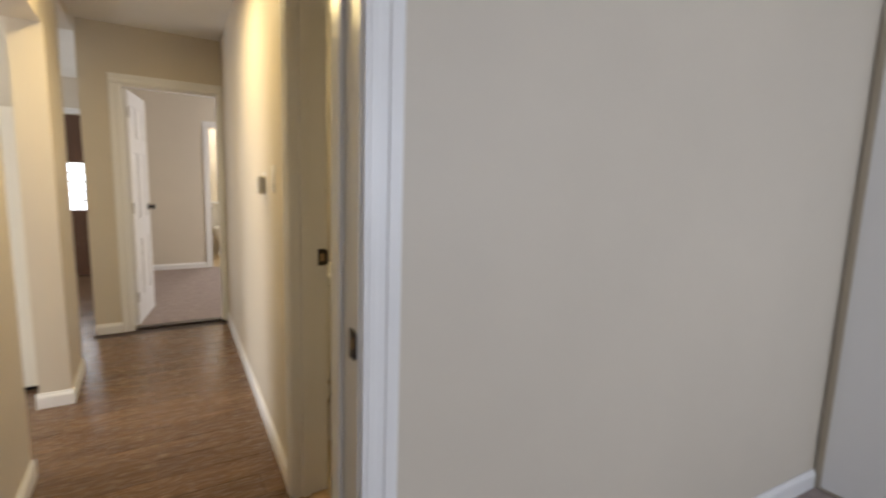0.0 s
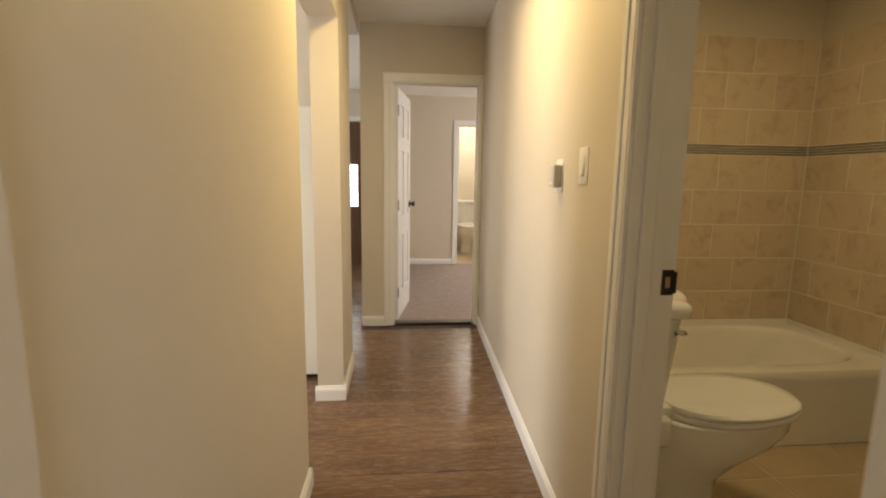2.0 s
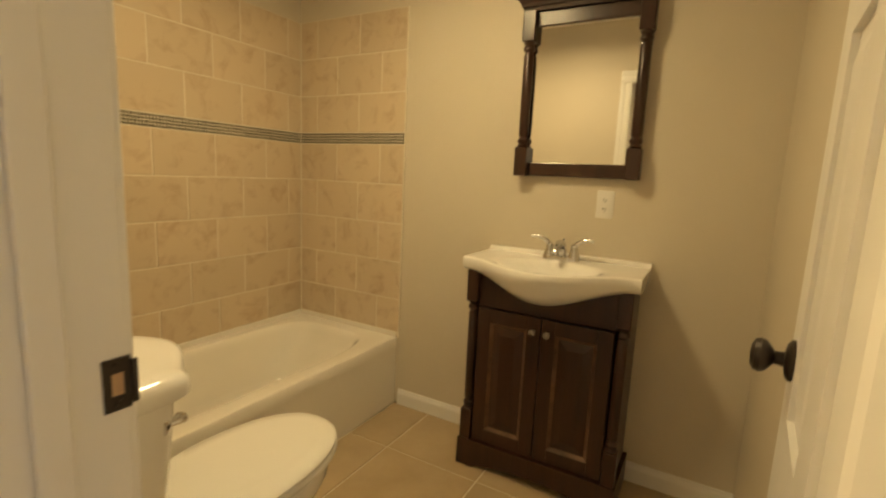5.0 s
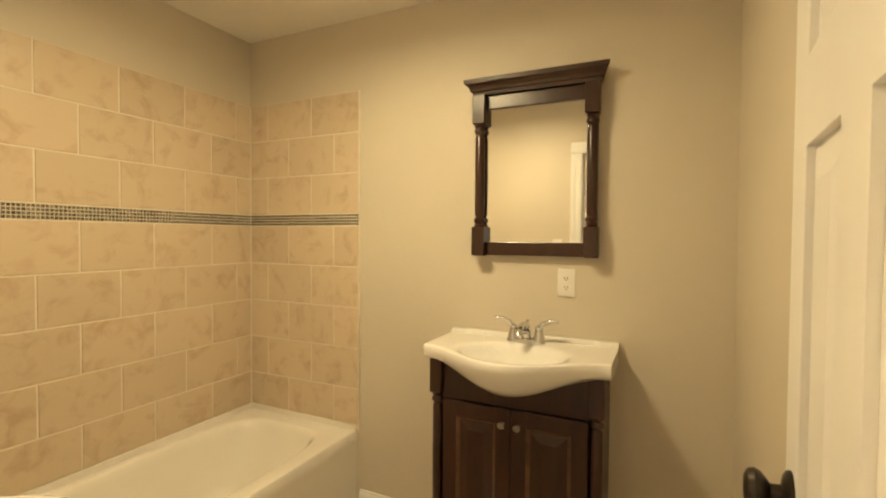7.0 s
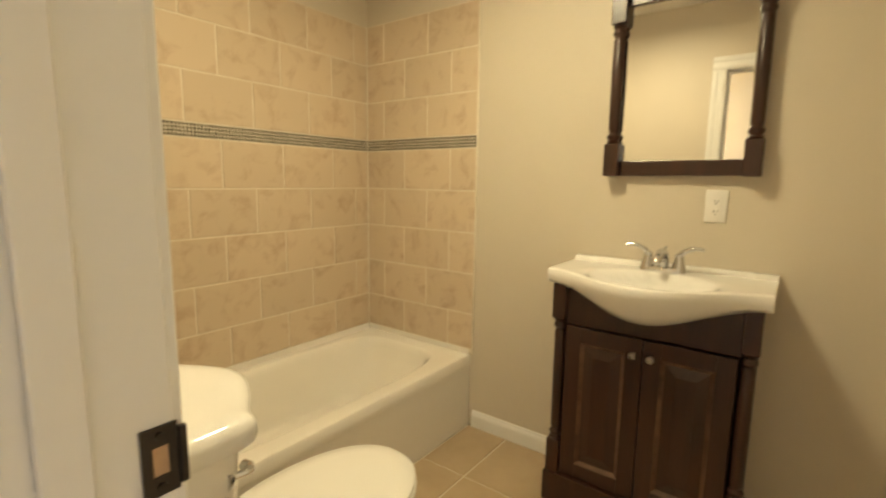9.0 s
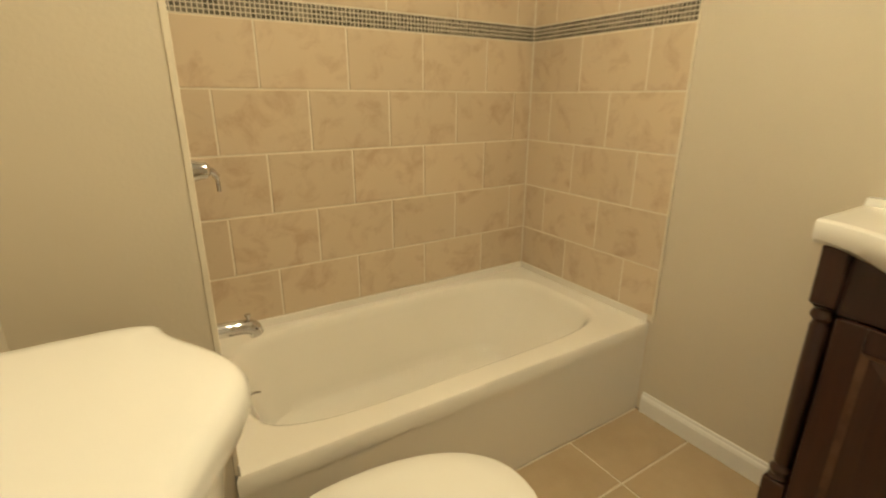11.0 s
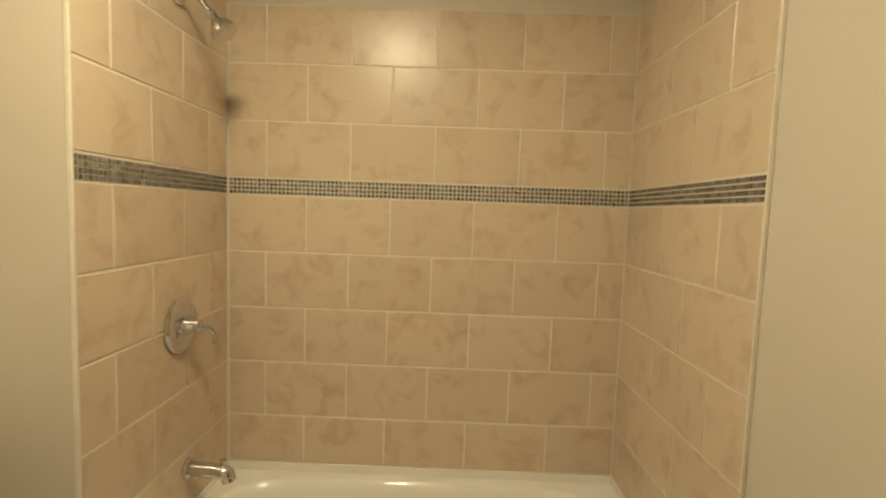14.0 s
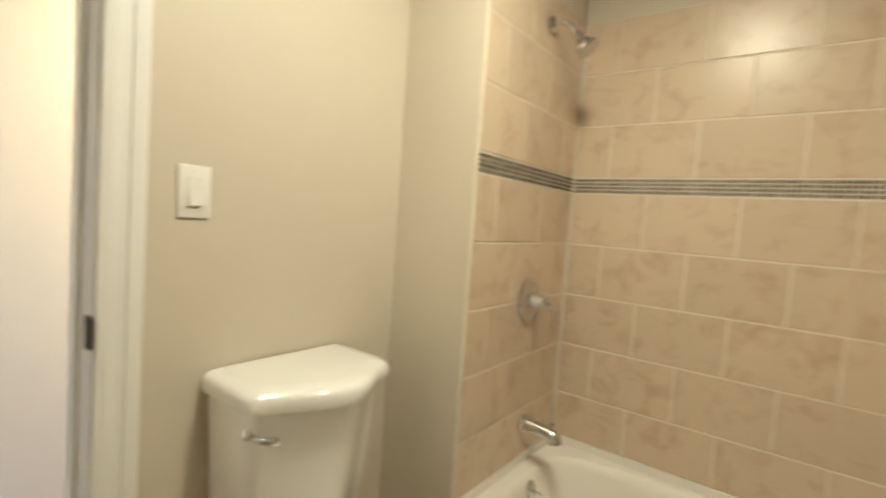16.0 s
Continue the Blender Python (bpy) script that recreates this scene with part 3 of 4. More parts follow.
toilet(Matrix.Translation((XB, -1.150, 0)), "toilet", "white two-piece toilet with closed lid beside the bathtub")
toilet(Matrix.Translation((0.17, 5.74, 0.004)) @ pose(0, 0, 0, 0, 0, -90), "toilet", "white toilet in a bright bathroom beyond the bedroom")


# ---- vanity ----
def turned_post(th, x, y, z0, z1, half, name="pilaster"):
    """Square blocks at both ends with a turned column between."""
    bm = bmesh.new()
    hb = min(0.14, (z1 - z0) * 0.18)
    box(bm, x - half, x + half, y - half, y + half, z0, z0 + hb, 0.003, 1)
    box(bm, x - half, x + half, y - half, y + half, z1 - hb, z1, 0.003, 1)
    a, b = z0 + hb, z1 - hb
    r = half * 0.92
    prof = [(r * 0.8, a), (r, a + 0.006), (r * 0.75, a + 0.014), (r * 0.95, a + 0.022), (r, a + 0.032), (r * 0.62, a + 0.044), (r * 0.82, a + 0.056), (r * 0.86, (a + b) / 2), (r * 0.82, b - 0.056), (r * 0.62, b - 0.044), (r, b - 0.032), (r * 0.95, b - 0.022), (r * 0.75, b - 0.014), (r, b - 0.006), (r * 0.8, b)]
    n = 20
    loft(bm, [[(x + q * math.cos(2 * math.pi * i / n), y + q * math.sin(2 * math.pi * i / n), z) for i in range(n)] for q, z in prof])
    return part(name, bm, DARKWOOD, th, smooth=True)


def vanity():
    th = thing("vanity_cabinet", "espresso-stained wooden vanity cabinet with worn edges and two doors", "cabinet")
    y0, y1, xf, top = -1.985, -1.308, 1.214, 0.905
    yc = (y0 + y1) / 2
    part("body", boxes((xf, E_W - 0.002, y0 + 0.012, y0 + 0.03, 0.02, top), (xf, E_W - 0.002, y1 - 0.03, y1 - 0.012, 0.02, top), (E_W - 0.014, E_W - 0.002, y0 + 0.03, y1 - 0.03, 0.02, top), (xf, E_W - 0.014, y0 + 0.03, y1 - 0.03, 0.10, 0.115)), DARKWOOD, th)
    part("apron_rail", boxes((xf - 0.002, xf + 0.016, y0 + 0.05, y1 - 0.05, 0.748, top)), DARKWOOD, th)
    for y in (y0 + 0.026, y1 - 0.026):
        turned_post(th, xf - 0.002, y, 0.125, top, 0.026)
    # arched plinth
    n, bm = 20, bmesh.new()
    pts = [(y0 - 0.006, 0.001), (y0 - 0.006, 0.125), (y1 + 0.006, 0.125), (y1 + 0.006, 0.001), (y1 - 0.07, 0.001)]
    pts += [(y1 - 0.07 - (y1 - y0 - 0.14) * i / n, 0.001 + 0.038 * math.sin(math.pi * i / n) ** 0.6) for i in range(1, n)] + [(y0 + 0.07, 0.001)]
    loft(bm, [[(x, y, z) for y, z in pts] for x in (xf - 0.034, xf + 0.01)])
    part("plinth", bm, DARKWOOD, th)
    for s_, a, b in ((1, y0, y0 + 0.03), (-1, y1 - 0.03, y1)):
        part("plinth_side", boxes((xf + 0.011, E_W - 0.002, y0 - 0.006 if s_ > 0 else y1 - 0.006, y0 + 0.0115 if s_ > 0 else y1 + 0.006, 0.001, 0.125)), DARKWOOD, th)
    for k, (a, b) in enumerate(((y0 + 0.056, yc - 0.002), (yc + 0.002, y1 - 0.056))):
        z0, z1, x1, x0 = 0.130, 0.742, xf + 0.004, xf - 0.016
        f = 0.058
        bm = boxes((x0, x1, a, a + f, z0, z1), (x0, x1, b - f, b, z0, z1), (x0, x1, a + f, b - f, z0, z0 + f), (x0, x1, a + f, b - f, z1 - f, z1), bevel=0.002)
        d = part("door", bm, DARKWOOD, th)
        bm = bmesh.new()
        i = [(a + f, z0 + f), (b - f, z0 + f), (b - f, z1 - f), (a + f, z1 - f)]
        o = [(a + f + 0.014, z0 + f + 0.014), (b - f - 0.014, z0 + f + 0.014), (b - f - 0.014, z1 - f - 0.014), (a + f + 0.014, z1 - f - 0.014)]
        loft(bm, [[(x0 + 0.001, y, z) for y, z in i], [(x0 + 0.012, y, z) for y, z in o]], False, False)
        part("moulding", bm, EDGEWOOD, d, "worn brown moulding edge")
        bm = bmesh.new()
        e = [(a + f + 0.05, z0 + f + 0.05), (b - f - 0.05, z0 + f + 0.05), (b - f - 0.05, z1 - f - 0.05), (a + f + 0.05, z1 - f - 0.05)]
        g = [(a + f, z0 + f), (b - f, z0 + f), (b - f, z1 - f), (a + f, z1 - f)]
        loft(bm, [[(x1, y, z) for y, z in g], [(x0 + 0.0125, y, z) for y, z in g], [(x0 + 0.0125, y, z) for y, z in o], [(x0 + 0.002, y, z) for y, z in e]])
        part("raised_panel", bm, DARKWOOD, d)
        ky = b - 0.028 if k == 0 else a + 0.028
        part("knob", lathe([(0, 0), (0.008, 0), (0.006, 0.010), (0.013, 0.017), (0.015, 0.023), (0.011, 0.029), (0, 0.031)], Matrix.Translation((x0, ky, 0.685)) @ pose(0, 0, 0, 0, -90, 0), 20), PEWTER, d, "pewter knob", True)


vanity()


def vanity_top():
    th = thing("sink_top", "glossy white ceramic sink top with bowed basin on the vanity", "sink")
    y0, y1, xb, zt = -2.006, -1.288, E_W - 0.002, 0.962
    yc, half, nu, nv = (y0 + y1) / 2, (y1 - y0) / 2, 48, 22
    bm, grid, front, under = bmesh.new(), [], [], []

    def swell(u):
        return max(0.0, math.cos(u * math.pi / 2)) ** 1.25 if abs(u) < 1 else 0.0
    for i in range(nu + 1):
        u = -1 + 2 * i / nu
        s_ = (0.5 + 0.5 * math.cos(math.pi * u)) ** 0.85
        y = yc + half * u
        xf = 1.172 - 0.165 * s_
        zb = 0.906 - 0.092 * s_ ** 1.15
        col = []
        for j in range(nv + 1):
            w = j / nv
            x = xf + 0.012 + (xb - xf - 0.012) * w
            r = math.hypot((x - 1.200) / 0.140, (y - yc) / 0.21)
            dip = 0.085 * (1 - min(1, r) ** 2.6) if r < 1 else 0
            lip = 0.018 * (max(0, x - (xb - 0.03)) > 0)
            col.append(bm.verts.new((x, y, zt - dip - 0.003 * (1 - min(1, max(0, (r - 1) * 6))) + lip)))
        grid.append(col)
        front.append([bm.verts.new(p) for p in ((xf + 0.004, y, zt - 0.004), (xf, y, zt - 0.014), (xf + 0.002 + 0.002 * s_, y, zt - 0.032), (xf + 0.006 + 0.028 * s_, y, zb + 0.45 * (zt - 0.032 - zb)), (xf + 0.012 + 0.085 * s_, y, zb + 0.010), (xf + 0.02 + 0.12 * s_, y, zb), (xb, y, zb))])
    for i in range(nu):
        for j in range(nv):
            bm.faces.new((grid[i][j], grid[i][j + 1], grid[i + 1][j + 1], grid[i + 1][j]))
        a, b = [grid[i][0]] + front[i], [grid[i + 1][0]] + front[i + 1]
        for j in range(len(a) - 1):
            bm.faces.new((a[j], b[j], b[j + 1], a[j + 1]))
        bm.faces.new((a[-1], b[-1], grid[i + 1][-1], grid[i][-1]))
    for i in (0, nu):
        bm.faces.new(grid[i] + front[i][::-1])
    part("basin", bm, PORC, th, smooth=True)
    part("drain", lathe([(0, 0), (0.024, 0), (0.02, 0.004), (0, 0.004)], Matrix.Translation((1.200, yc, 0.874)), 20), PEWTER, th, "chrome drain", True)
    part("overflow_hole", lathe([(0, 0), (0.007, 0), (0.007, 0.003), (0, 0.003)], Matrix.Translation((1.325, yc, 0.928)) @ pose(0, 0, 0, 0, -60, 0), 14), PEWTER, th, smooth=True)


vanity_top()


def faucet():
    yc = -1.6485
    th = thing("faucet", "polished chrome two-handle faucet on the sink top", "faucet", Matrix.Translation((1.40, yc, 0.9605)) @ Matrix.Scale(1.06, 4))
    bm = bmesh.new()
    ring = [[(0.026 * math.copysign(abs(math.cos(a)) ** 0.6, math.cos(a)) * k, 0.076 * math.copysign(abs(math.sin(a)) ** 0.8, math.sin(a)) * k, z) for a in [2 * math.pi * i / 32 for i in range(32)]] for k, z in ((1.0, 0), (1.0, 0.010), (0.94, 0.016), (0.8, 0.018))]
    part("base", loft(bm, ring), CHROME, th, smooth=True)
    part("spout", tube(bend([(0.004, 0, 0.012), (0.002, 0, 0.045), (-0.018, 0, 0.068), (-0.055, 0, 0.070), (-0.092, 0, 0.056), (-0.104, 0, 0.042)]), [0.019] * 7 + [0.018] * 6 + [0.016] * 6 + [0.014] * 6 + [0.012] * 6, 18), CHROME, th, smooth=True)
    part("lift_rod", lathe([(0.003, 0), (0.003, 0.06), (0.006, 0.064), (0.006, 0.072), (0, 0.074)], Matrix.Translation((0.022, 0, 0.015)), 10), CHROME, th, smooth=True)
    for s_ in (-1, 1):
        hd = part("handle_base", lathe([(0.024, 0.0), (0.022, 0.012), (0.016, 0.030), (0.014, 0.046), (0.015, 0.054), (0.008, 0.060), (0, 0.061)], Matrix.Translation((0.0, s_ * 0.051, 0.010)), 22), CHROME, th, smooth=True)
        part("handle", tube(bend([(0, s_ * 0.052, 0.062), (-0.004, s_ * 0.072, 0.080), (-0.008, s_ * 0.100, 0.090), (-0.010, s_ * 0.128, 0.088)]), [0.010] * 6 + [0.0085] * 6 + [0.007] * 7, 12), CHROME, hd, smooth=True)


faucet()


# ---- wall mirror ----
def wall_mirror():
    th = thing("wall_mirror", "rectangular mirror in an espresso wood frame with turned columns", "mirror")
    yc, w, z0, z1 = -1.659, 0.266, 1.315, 2.014
    xf = 1.445
    part("backing", boxes((1.472, E_W - 0.001, yc - w + 0.01, yc + w - 0.01, z0 + 0.01, z1)), DARKWOOD, th)
    part("glass", boxes((1.464, 1.4715, yc - w + 0.05, yc + w - 0.05, z0 + 0.055, z1 - 0.055)), MIRROR, th, "clear silvered mirror glass")
    part("bottom_rail", box(bmesh.new(), xf + 0.008, 1.4715, yc - w + 0.056, yc + w - 0.056, z0 + 0.003, z0 + 0.060, 0.003), DARKWOOD, th)
    part("top_rail", box(bmesh.new(), xf + 0.008, 1.4715, yc - w + 0.056, yc + w - 0.056, z1 - 0.06, z1, 0.003), DARKWOOD, th)
    for s_ in (-1, 1):
        turned_post(th, xf + 0.0, yc + s_ * (w - 0.028), z0, z1, 0.028, "column")
    bm = bmesh.new()
    prof = [(0.0, z1 + 0.0005), (0.050, z1 + 0.0005), (0.052, z1 + 0.014), (0.060, z1 + 0.018), (0.062, z1 + 0.028), (0.070, z1 + 0.040), (0.082, z1 + 0.048), (0.084, z1 + 0.066), (0.0, z1 + 0.068)]
    xb = E_W - 0.001
    rings = []
    for sgn in (-1, 1):
        rings.append([(xb - d, yc + sgn * (w + max(0, d - 0.046)), z) for d, z in prof])
    part("cornice", loft(bm, rings), DARKWOOD, th, "moulded wooden cornice")


wall_mirror()


# ---- wall plates ----
def wall_plate(name, m, label, kind):
    """An electrical plate facing local +x."""
    th = thing(name, label, "outlet" if kind == "outlet" else "light switch", m)
    part("plate", box(bmesh.new(), 0, 0.006, -0.036, 0.036, -0.059, 0.059, 0.003), PLASTIC, th, smooth=True)
    if kind == "outlet":
        part("face", box(bmesh.new(), 0.006, 0.009, -0.0165, 0.0165, -0.034, 0.034, 0.002), PLASTIC, th)
        for z in (-0.019, 0.019):
            for y in (-0.006, 0.006):
                part("slot", boxes((0.009, 0.0094, y - 0.0013, y + 0.0013, z - 0.004, z + 0.005)), SLOT, th)
            part("ground_hole", lathe([(0.0025, 0), (0.0025, 0.0005)], Matrix.Translation((0.009, 0, z - 0.009)) @ AXIS_X, 10), SLOT, th)
        part("reset_button", boxes((0.009, 0.0105, -0.006, 0.006, -0.004, 0.004)), PLASTIC, th)
    else:
        part("rocker_frame", box(bmesh.new(), 0.006, 0.008, -0.0168, 0.0168, -0.034, 0.034, 0.001), PLASTIC, th)
        bm = bmesh.new()
        loft(bm, [[(0.008, y, -0.031), (0.013, y, -0.031), (0.0095, y, 0.004), (0.0085, y, 0.031), (0.008, y, 0.031)] for y in (-0.014, 0.014)])
        part("rocker", bm, PLASTIC, th)
        part("slot", boxes((0.008, 0.0086, -0.010, 0.010, -0.0335, -0.0315)), SLOT, th)
    for z in (-0.048, 0.048):
        part("screw", lathe([(0.003, 0), (0.0025, 0.001)], Matrix.Translation((0.006, 0, z)) @ AXIS_X, 10), PLASTIC, th)
    return th


wall_plate("wall_outlet", Matrix.Translation((E_W, -1.794, 1.208)) @ pose(0, 0, 0, 0, 0, 180), "white electrical outlet on beige wall below the mirror", "outlet")
wall_plate("light_switch", Matrix.Translation((XB, -1.393, 1.324)), "white rocker light switch above the toilet tank", "switch")
wall_plate("light_switch", Matrix.Translation((hx(-1.235), -1.235, 1.333)) @ pose(0, 0, 0, 0, 0, 180), "white light switch on the hall wall", "switch")
th = thing("thermostat", "small white wall thermostat with grey face on hall wall", "thermostat", Matrix.Translation((hx(-0.98), -0.980, 1.302)) @ pose(0, 0, 0, 0, 0, 180))
part("plate", box(bmesh.new(), 0, 0.006, -0.038, 0.038, -0.060, 0.060, 0.003), PLASTIC, th)
part("case", box(bmesh.new(), 0.006, 0.036, -0.028, 0.030, -0.044, 0.040, 0.004), GREYPL, th, "grey thermostat case")
part("dial", boxes((0.036, 0.038, -0.018, 0.020, -0.030, -0.024)), PLASTIC, th)


# ---- wall furnace ----
def furnace():
    th = thing("wall_furnace", "tall cream enamel wall furnace with louvred front", "heater")
    x0, x1, y0, y1, z0, z1 = -2.00, -1.515, 0.20, 0.439, 0.03, 1.69
    part("cabinet", boxes((x0, x0 + 0.055, y0, y1, z0, z1), (x1 - 0.10, x1, y0, y1, z0, z1), (x0 + 0.055, x1 - 0.10, y0, y1, z1 - 0.05, z1), (x0 + 0.055, x1 - 0.10, y0, y1, z0, z0 + 0.05), (x0 + 0.055, x1 - 0.10, y0, y1, 0.285, 0.32), (x0 + 0.055, x1 - 0.10, y0 + 0.05, y1, z0 + 0.05, z1 - 0.05), bevel=0.004), HEATER, th)
    part("foot", boxes((x0 + 0.02, x1 - 0.02, y0 + 0.03, y1 - 0.01, 0.001, z0)), SLOT, th, "dark recessed foot")
    me = None
    z = z0 + 0.062
    while z < z1 - 0.07:
        if not 0.268 < z < 0.325:
            if me is None:
                bm = bmesh.new()
                loft(bm, [[(x, y0 + 0.045, 0.006), (x, y0 + 0.046, 0.010), (x, y0 - 0.002, -0.006), (x, y0 - 0.003, -0.010)] for x in (x0 + 0.056, x1 - 0.101)])
                ob = part("louvre", bm, HEATER, th)
                me = ob.data
            else:
                ob = new("louvre", me)
                ob.parent = th
            ob.location.z = z
        z += 0.0235


furnace()


# ---- entry door seen beyond the hall ----
def entry_door():
    th = thing("entry_door", "dark brown entry door with a bright divided window", "door")
    x0, x1, y = -2.40, -1.55, 4.15
    a, b, c, d = -2.20, -1.60, 0.86, 1.45
    part("slab", boxes((x0, a, y, 4.198, 0.01, 2.04), (b, x1, y, 4.198, 0.01, 2.04), (a, b, y, 4.198, 0.01, c), (a, b, y, 4.198, d, 2.04)), BROWND, th)
    # opaque pane; its emission stands in for the daylight outside
    part("pane", boxes((a, b, y + 0.02, y + 0.026, c, d)), glow("daylight_glow_pane", (0.93, 0.97, 1.0), 9.0), th, "window pane with emission standing in for daylight")
    for k in range(1, 5):
        z = c + (d - c) * k / 5
        part("muntin", boxes((a, b, y + 0.006, y + 0.0195, z - 0.008, z + 0.008)), BROWND, th)
    for x in ((2 * a + b) / 3, (a + 2 * b) / 3):
        part("muntin", boxes((x - 0.008, x + 0.008, y + 0.002, y + 0.0055, c, d)), BROWND, th)
    for z0, z1 in ((0.12, 0.42), (0.5, 0.78)):
        part("lower_panel", box(bmesh.new(), a + 0.02, b - 0.02, y - 0.008, y - 0.0005, z0, z1, 0.006), BROWND, th)
    casing("door_casing_entry", "x", 4.2, -1, x0, x1, 2.05, 0.08)


entry_door()


# ---- windows that bring the daylight ----
def window(name, m, w, h, label):
    """A double-hung window filling an opening; local x across, y through the wall, z up from the sill."""
    th = thing(name, label, "window", m, kind="structure")
    for r in ((-w / 2, w / 2, -0.03, 0.03, 0, 0.05), (-w / 2, w / 2, -0.03, 0.03, h - 0.05, h), (-w / 2, -w / 2 + 0.05, -0.03, 0.03, 0.05, h - 0.05), (w / 2 - 0.05, w / 2, -0.03, 0.03, 0.05, h - 0.05), (-w / 2 + 0.05, w / 2 - 0.05, -0.025, 0.025, h / 2 - 0.02, h / 2 + 0.02)):
        part("window_frame", boxes(r), TRIM, th)
    pane = part("pane", boxes((-w / 2 + 0.05, w / 2 - 0.05, -0.003, 0.003, 0.05, h / 2 - 0.02), (-w / 2 + 0.05, w / 2 - 0.05, -0.003, 0.003, h / 2 + 0.02, h - 0.05)), DAYGLASS, th)
    pane.visible_shadow = False


DAYGLASS = bpy.data.materials.new("window_glass")
DAYGLASS.use_nodes = True
DAYGLASS.node_tree.nodes["Principled BSDF"].inputs["Transmission Weight"].default_value = 1.0
DAYGLASS.node_tree.nodes["Principled BSDF"].inputs["Roughness"].default_value = 0.02
window("window_start_room", pose(0.3, -6.46, 0.9), 1.6, 1.2, "white framed window in the start room")
window("window_far_room", pose(2.36, 2.8, 0.9, 0, 0, 90), 1.6, 1.2, "white framed window in the far bedroom")
# unseen window, added only to house the entry room's fill lamp
window("added_window_entry", pose(-5.01, 2.7, 0.85, 0, 0, 90), 1.4, 1.3, "unseen white framed window added to light the entry room")
window("window_living_room", pose(-5.01, -0.3, 0.85, 0, 0, 90), 1.8, 1.3, "white framed window in the living room")


# ---- ceiling lights ----
def dome_light(name, x, y, label, colour, strength):
    th = thing(name, label, "ceiling light", pose(x, y, CH))
    part("canopy", lathe([(0, -0.0005), (0.15, -0.0005), (0.155, -0.012), (0.148, -0.022), (0, -0.022)], None, 40), PLASTIC, th, smooth=True)
    part("shade", lathe([(0.143, -0.0225), (0.138, -0.05), (0.11, -0.082), (0.06, -0.10), (0.0, -0.104)], None, 40), glow("frosted_lit_shade_" + name, colour, strength), th, "glowing frosted glass shade", True).visible_shadow = False


dome_light("hall_ceiling_light", -0.93, -0.72, "frosted dome ceiling light in the hall", (1.0, 0.82, 0.5), 3.0)
dome_light("bath_ceiling_light", 0.50, -1.16, "frosted dome ceiling light in the bathroom", (1.0, 0.82, 0.5), 4.0)


# ---- tiles and planks ----
def bevelled(w, h, t, b=0.0018):
    """A thin slab in local x, z with chamfered front edges, its front at local y = -t."""
    bm = bmesh.new()
    loft(bm, [[(x, y, z) for x, z in ((-w / 2 + i, -h / 2 + i), (w / 2 - i, -h / 2 + i), (w / 2 - i, h / 2 - i), (-w / 2 + i, h / 2 - i))] for y, i in ((0, 0), (-t + b, 0), (-t, b))])
    me = bpy.data.meshes.new("tile")
    bmesh.ops.recalc_face_normals(bm, faces=bm.faces)
    bm.to_mesh(me)
    bm.free()
    return me


SHAPES = {}


def piece(name, parent, mat, w, h, t, m):
    key = (round(w, 3), round(h, 3), t, mat.name)
    if key not in SHAPES:
        SHAPES[key] = bevelled(w, h, t)
        SHAPES[key].materials.append(mat)
    ob = new(name, SHAPES[key])
    ob.parent = parent
    ob.matrix_world = m
    return ob


G, PITCH, ROW = 0.006, 0.3110, 0.2105
LEVELS = [(0.420, 0.608, 0)] + [(0.608 + ROW * k, 0.608 + ROW * (k + 1), (k + 1) % 2) for k in range(4)]
LEVELS += [(1.514 + 0.207 * k, 1.514 + 0.207 * (k + 1), (k + 1) % 2) for k in range(3)]


def tiled(name, frame_m, width, starts, label):
    """A tiled wall: local x along the wall from 0 to width, front towards local -y. starts: first joint of even and odd rows."""
    bed = structure(name, boxes((0, width, -0.0065, -0.0005, 0.40, 2.134)), GROUT, label, "tiled wall")
    bed.matrix_world = frame_m
    for z0, z1, odd in LEVELS:
        cuts, x = [0.0], starts[odd]
        while x < width - 0.02:
            cuts.append(x)
            x += PITCH
        cuts.append(width)
        for a, b in zip(cuts, cuts[1:]):
            tilt = pose(0, 0, 0, random.uniform(-0.12, 0.12), 0, random.uniform(-0.12, 0.12))
            piece("tile", bed, TILE, b - a - G, z1 - z0 - G, 0.0050, frame_m @ Matrix.Translation(((a + b) / 2, -0.0035, (z0 + z1) / 2)) @ tilt)
    # mosaic band of small dark glass squares
    bm, step = bmesh.new(), 0.0150
    cols = int(width / step)
    for i in range(cols):
        for j in range(4):
            x, z = (i + 0.5) * width / cols, 1.4515 + (j + 0.5) * 0.0150
            box(bm, x - 0.0057, x + 0.0057, -0.0084, -0.0060, z - 0.0057, z + 0.0057)
    mo = part("mosaic_band", bm, MOSAIC, bed, "dark glass and stone mosaic band")
    tagged(mo, kind="stuff")
    return bed


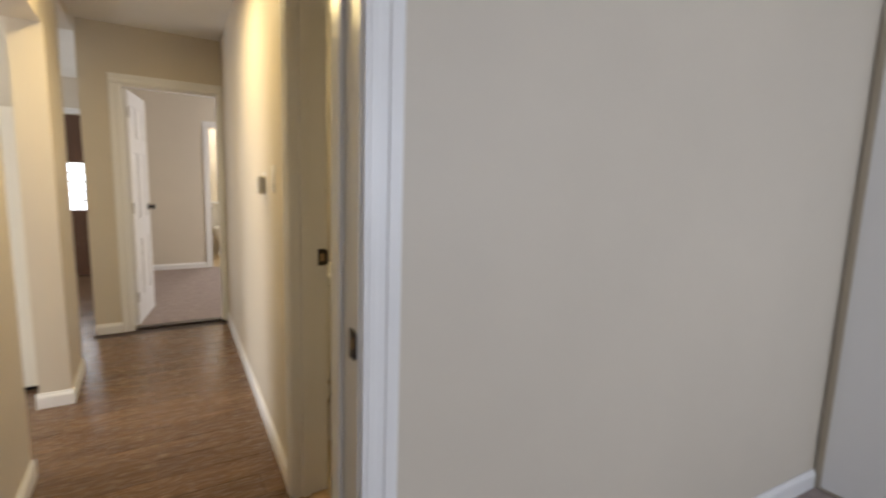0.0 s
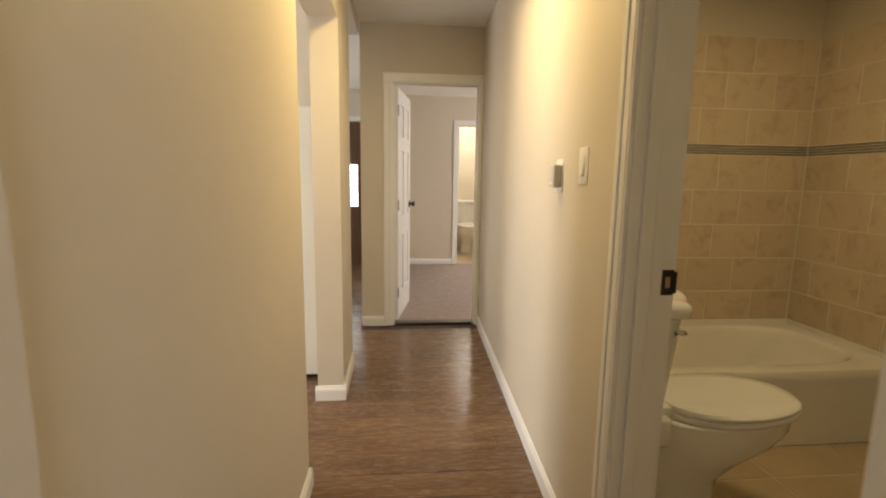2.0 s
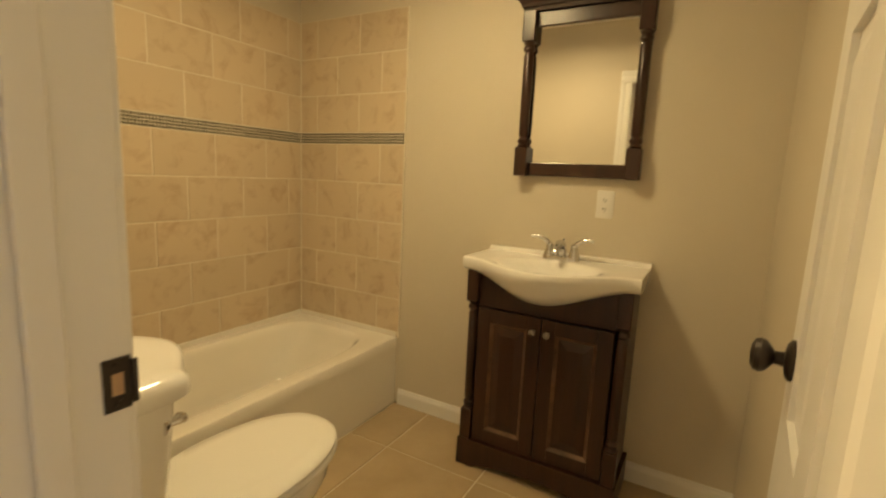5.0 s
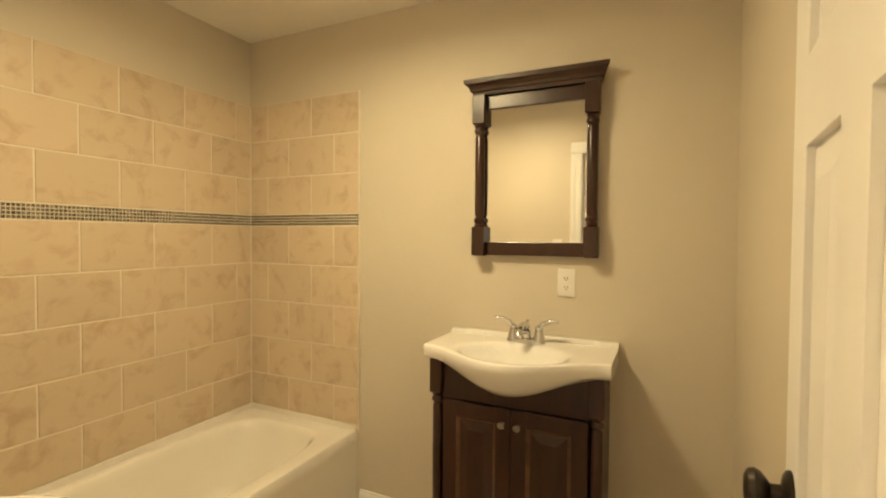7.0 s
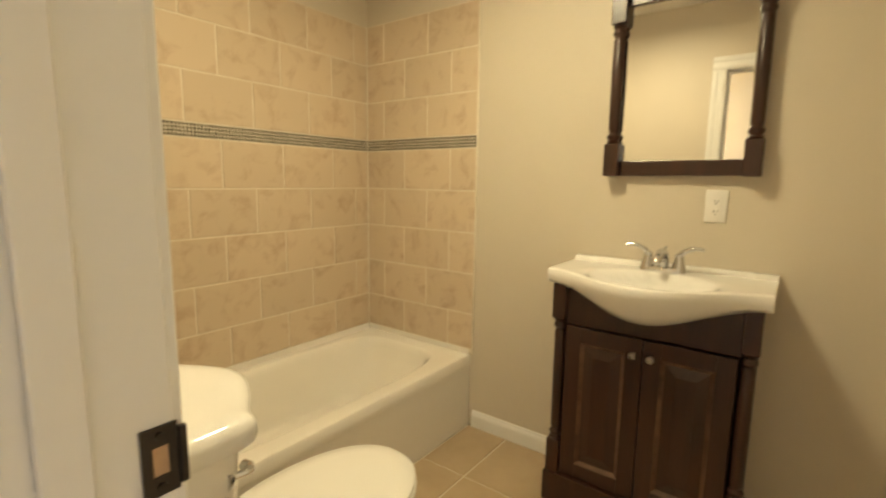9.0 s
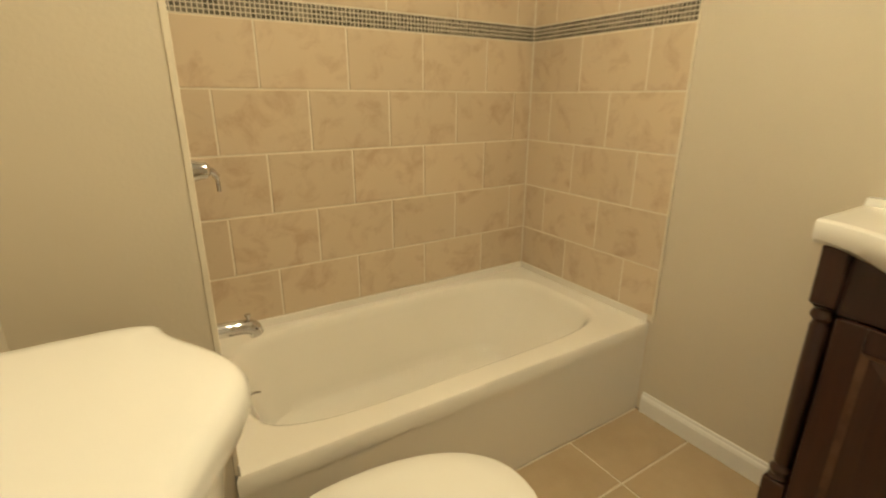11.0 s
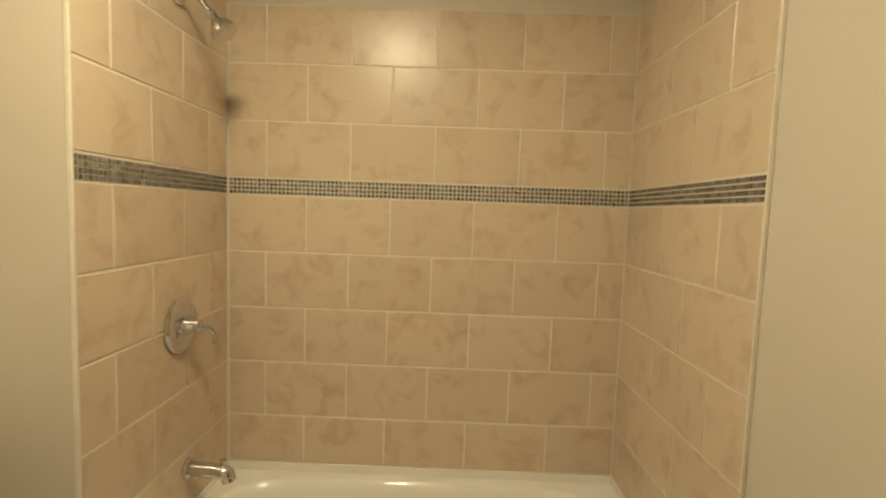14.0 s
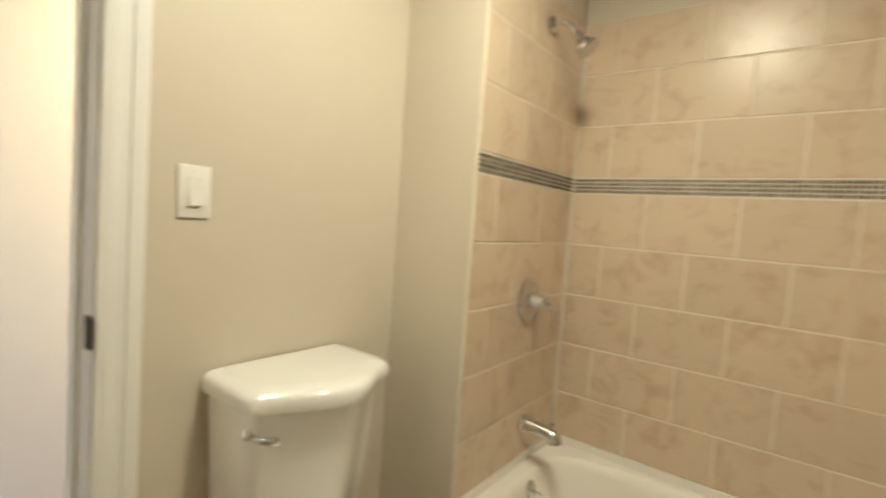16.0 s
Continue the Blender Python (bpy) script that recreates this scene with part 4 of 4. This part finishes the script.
tiled("wall_tile_north", Matrix.Translation((0, 0.0115, 0)), 1.48, (0.290, 0.139), "beige stone-look ceramic tiles with pale grout and a mosaic band")
tiled("wall_tile_east", Matrix.Translation((E_W - 0.0005, 0, 0)) @ pose(0, 0, 0, 0, 0, -90), 0.750, (0.282, 0.130), "beige stone-look ceramic tiles with pale grout and a mosaic band")
tiled("wall_tile_west", Matrix.Translation((-0.0115, ALC + 0.004, 0)) @ pose(0, 0, 0, 0, 0, 90), 0.715, (0.122, 0.275), "beige stone-look ceramic tiles with pale grout and a mosaic band")
structure("trim_tile_edge_west", box(bmesh.new(), -0.0118, 0.0005, ALC - 0.003, ALC + 0.0045, 0.392, 2.136, 0.002), GROUT, "pale grout edge of the tiled wall", "trim")

structure("trim_tile_edge_east", box(bmesh.new(), 1.4775, 1.4878, -0.7560, -0.7495, 0.392, 2.136, 0.002), GROUT, "pale grout edge of the tiled wall", "trim")
structure("trim_tile_corner_west", boxes((-0.0115, -0.0010, 0.0010, 0.0113, 0.40, 2.135)), GROUT, "pale caulked corner of the tiled walls", "trim")
structure("trim_tile_corner_east", boxes((1.4770, 1.4875, 0.0010, 0.0113, 0.40, 2.135)), GROUT, "pale caulked corner of the tiled walls", "trim")
fx = [XB, 0.158, 0.629, 1.100, E_W]
fy = [S_W, -1.917, -1.443, -0.969, -0.738]
for a, b in zip(fx, fx[1:]):
    for c, d in zip(fy, fy[1:]):
        piece("tile", floor_bath, FTILE, b - a - 0.007, d - c - 0.007, 0.005, Matrix.Translation(((a + b) / 2, (c + d) / 2, -0.005)) @ pose(0, 0, 0, -90))

row, y = 0, B1 + 0.002
PW = 0.165
while y < 4.2 - 0.01:
    h_ = min(PW, 4.2 - y)
    east = -0.34 if y + h_ < FY else -1.335
    x = -3.3 + [0.0, 0.42, 0.83, 0.21, 0.62][row % 5] - 0.9
    while x < east - 0.05:
        e = min(x + 1.22, east)
        if e > -3.3:
            piece("plank", floor_hall, PLANK, e - x - 0.0015, h_ - 0.0015, 0.004, Matrix.Translation(((x + e) / 2, y + h_ / 2, -0.004)) @ pose(0, 0, 0, -90))
        x += 1.22
    row, y = row + 1, y + PW
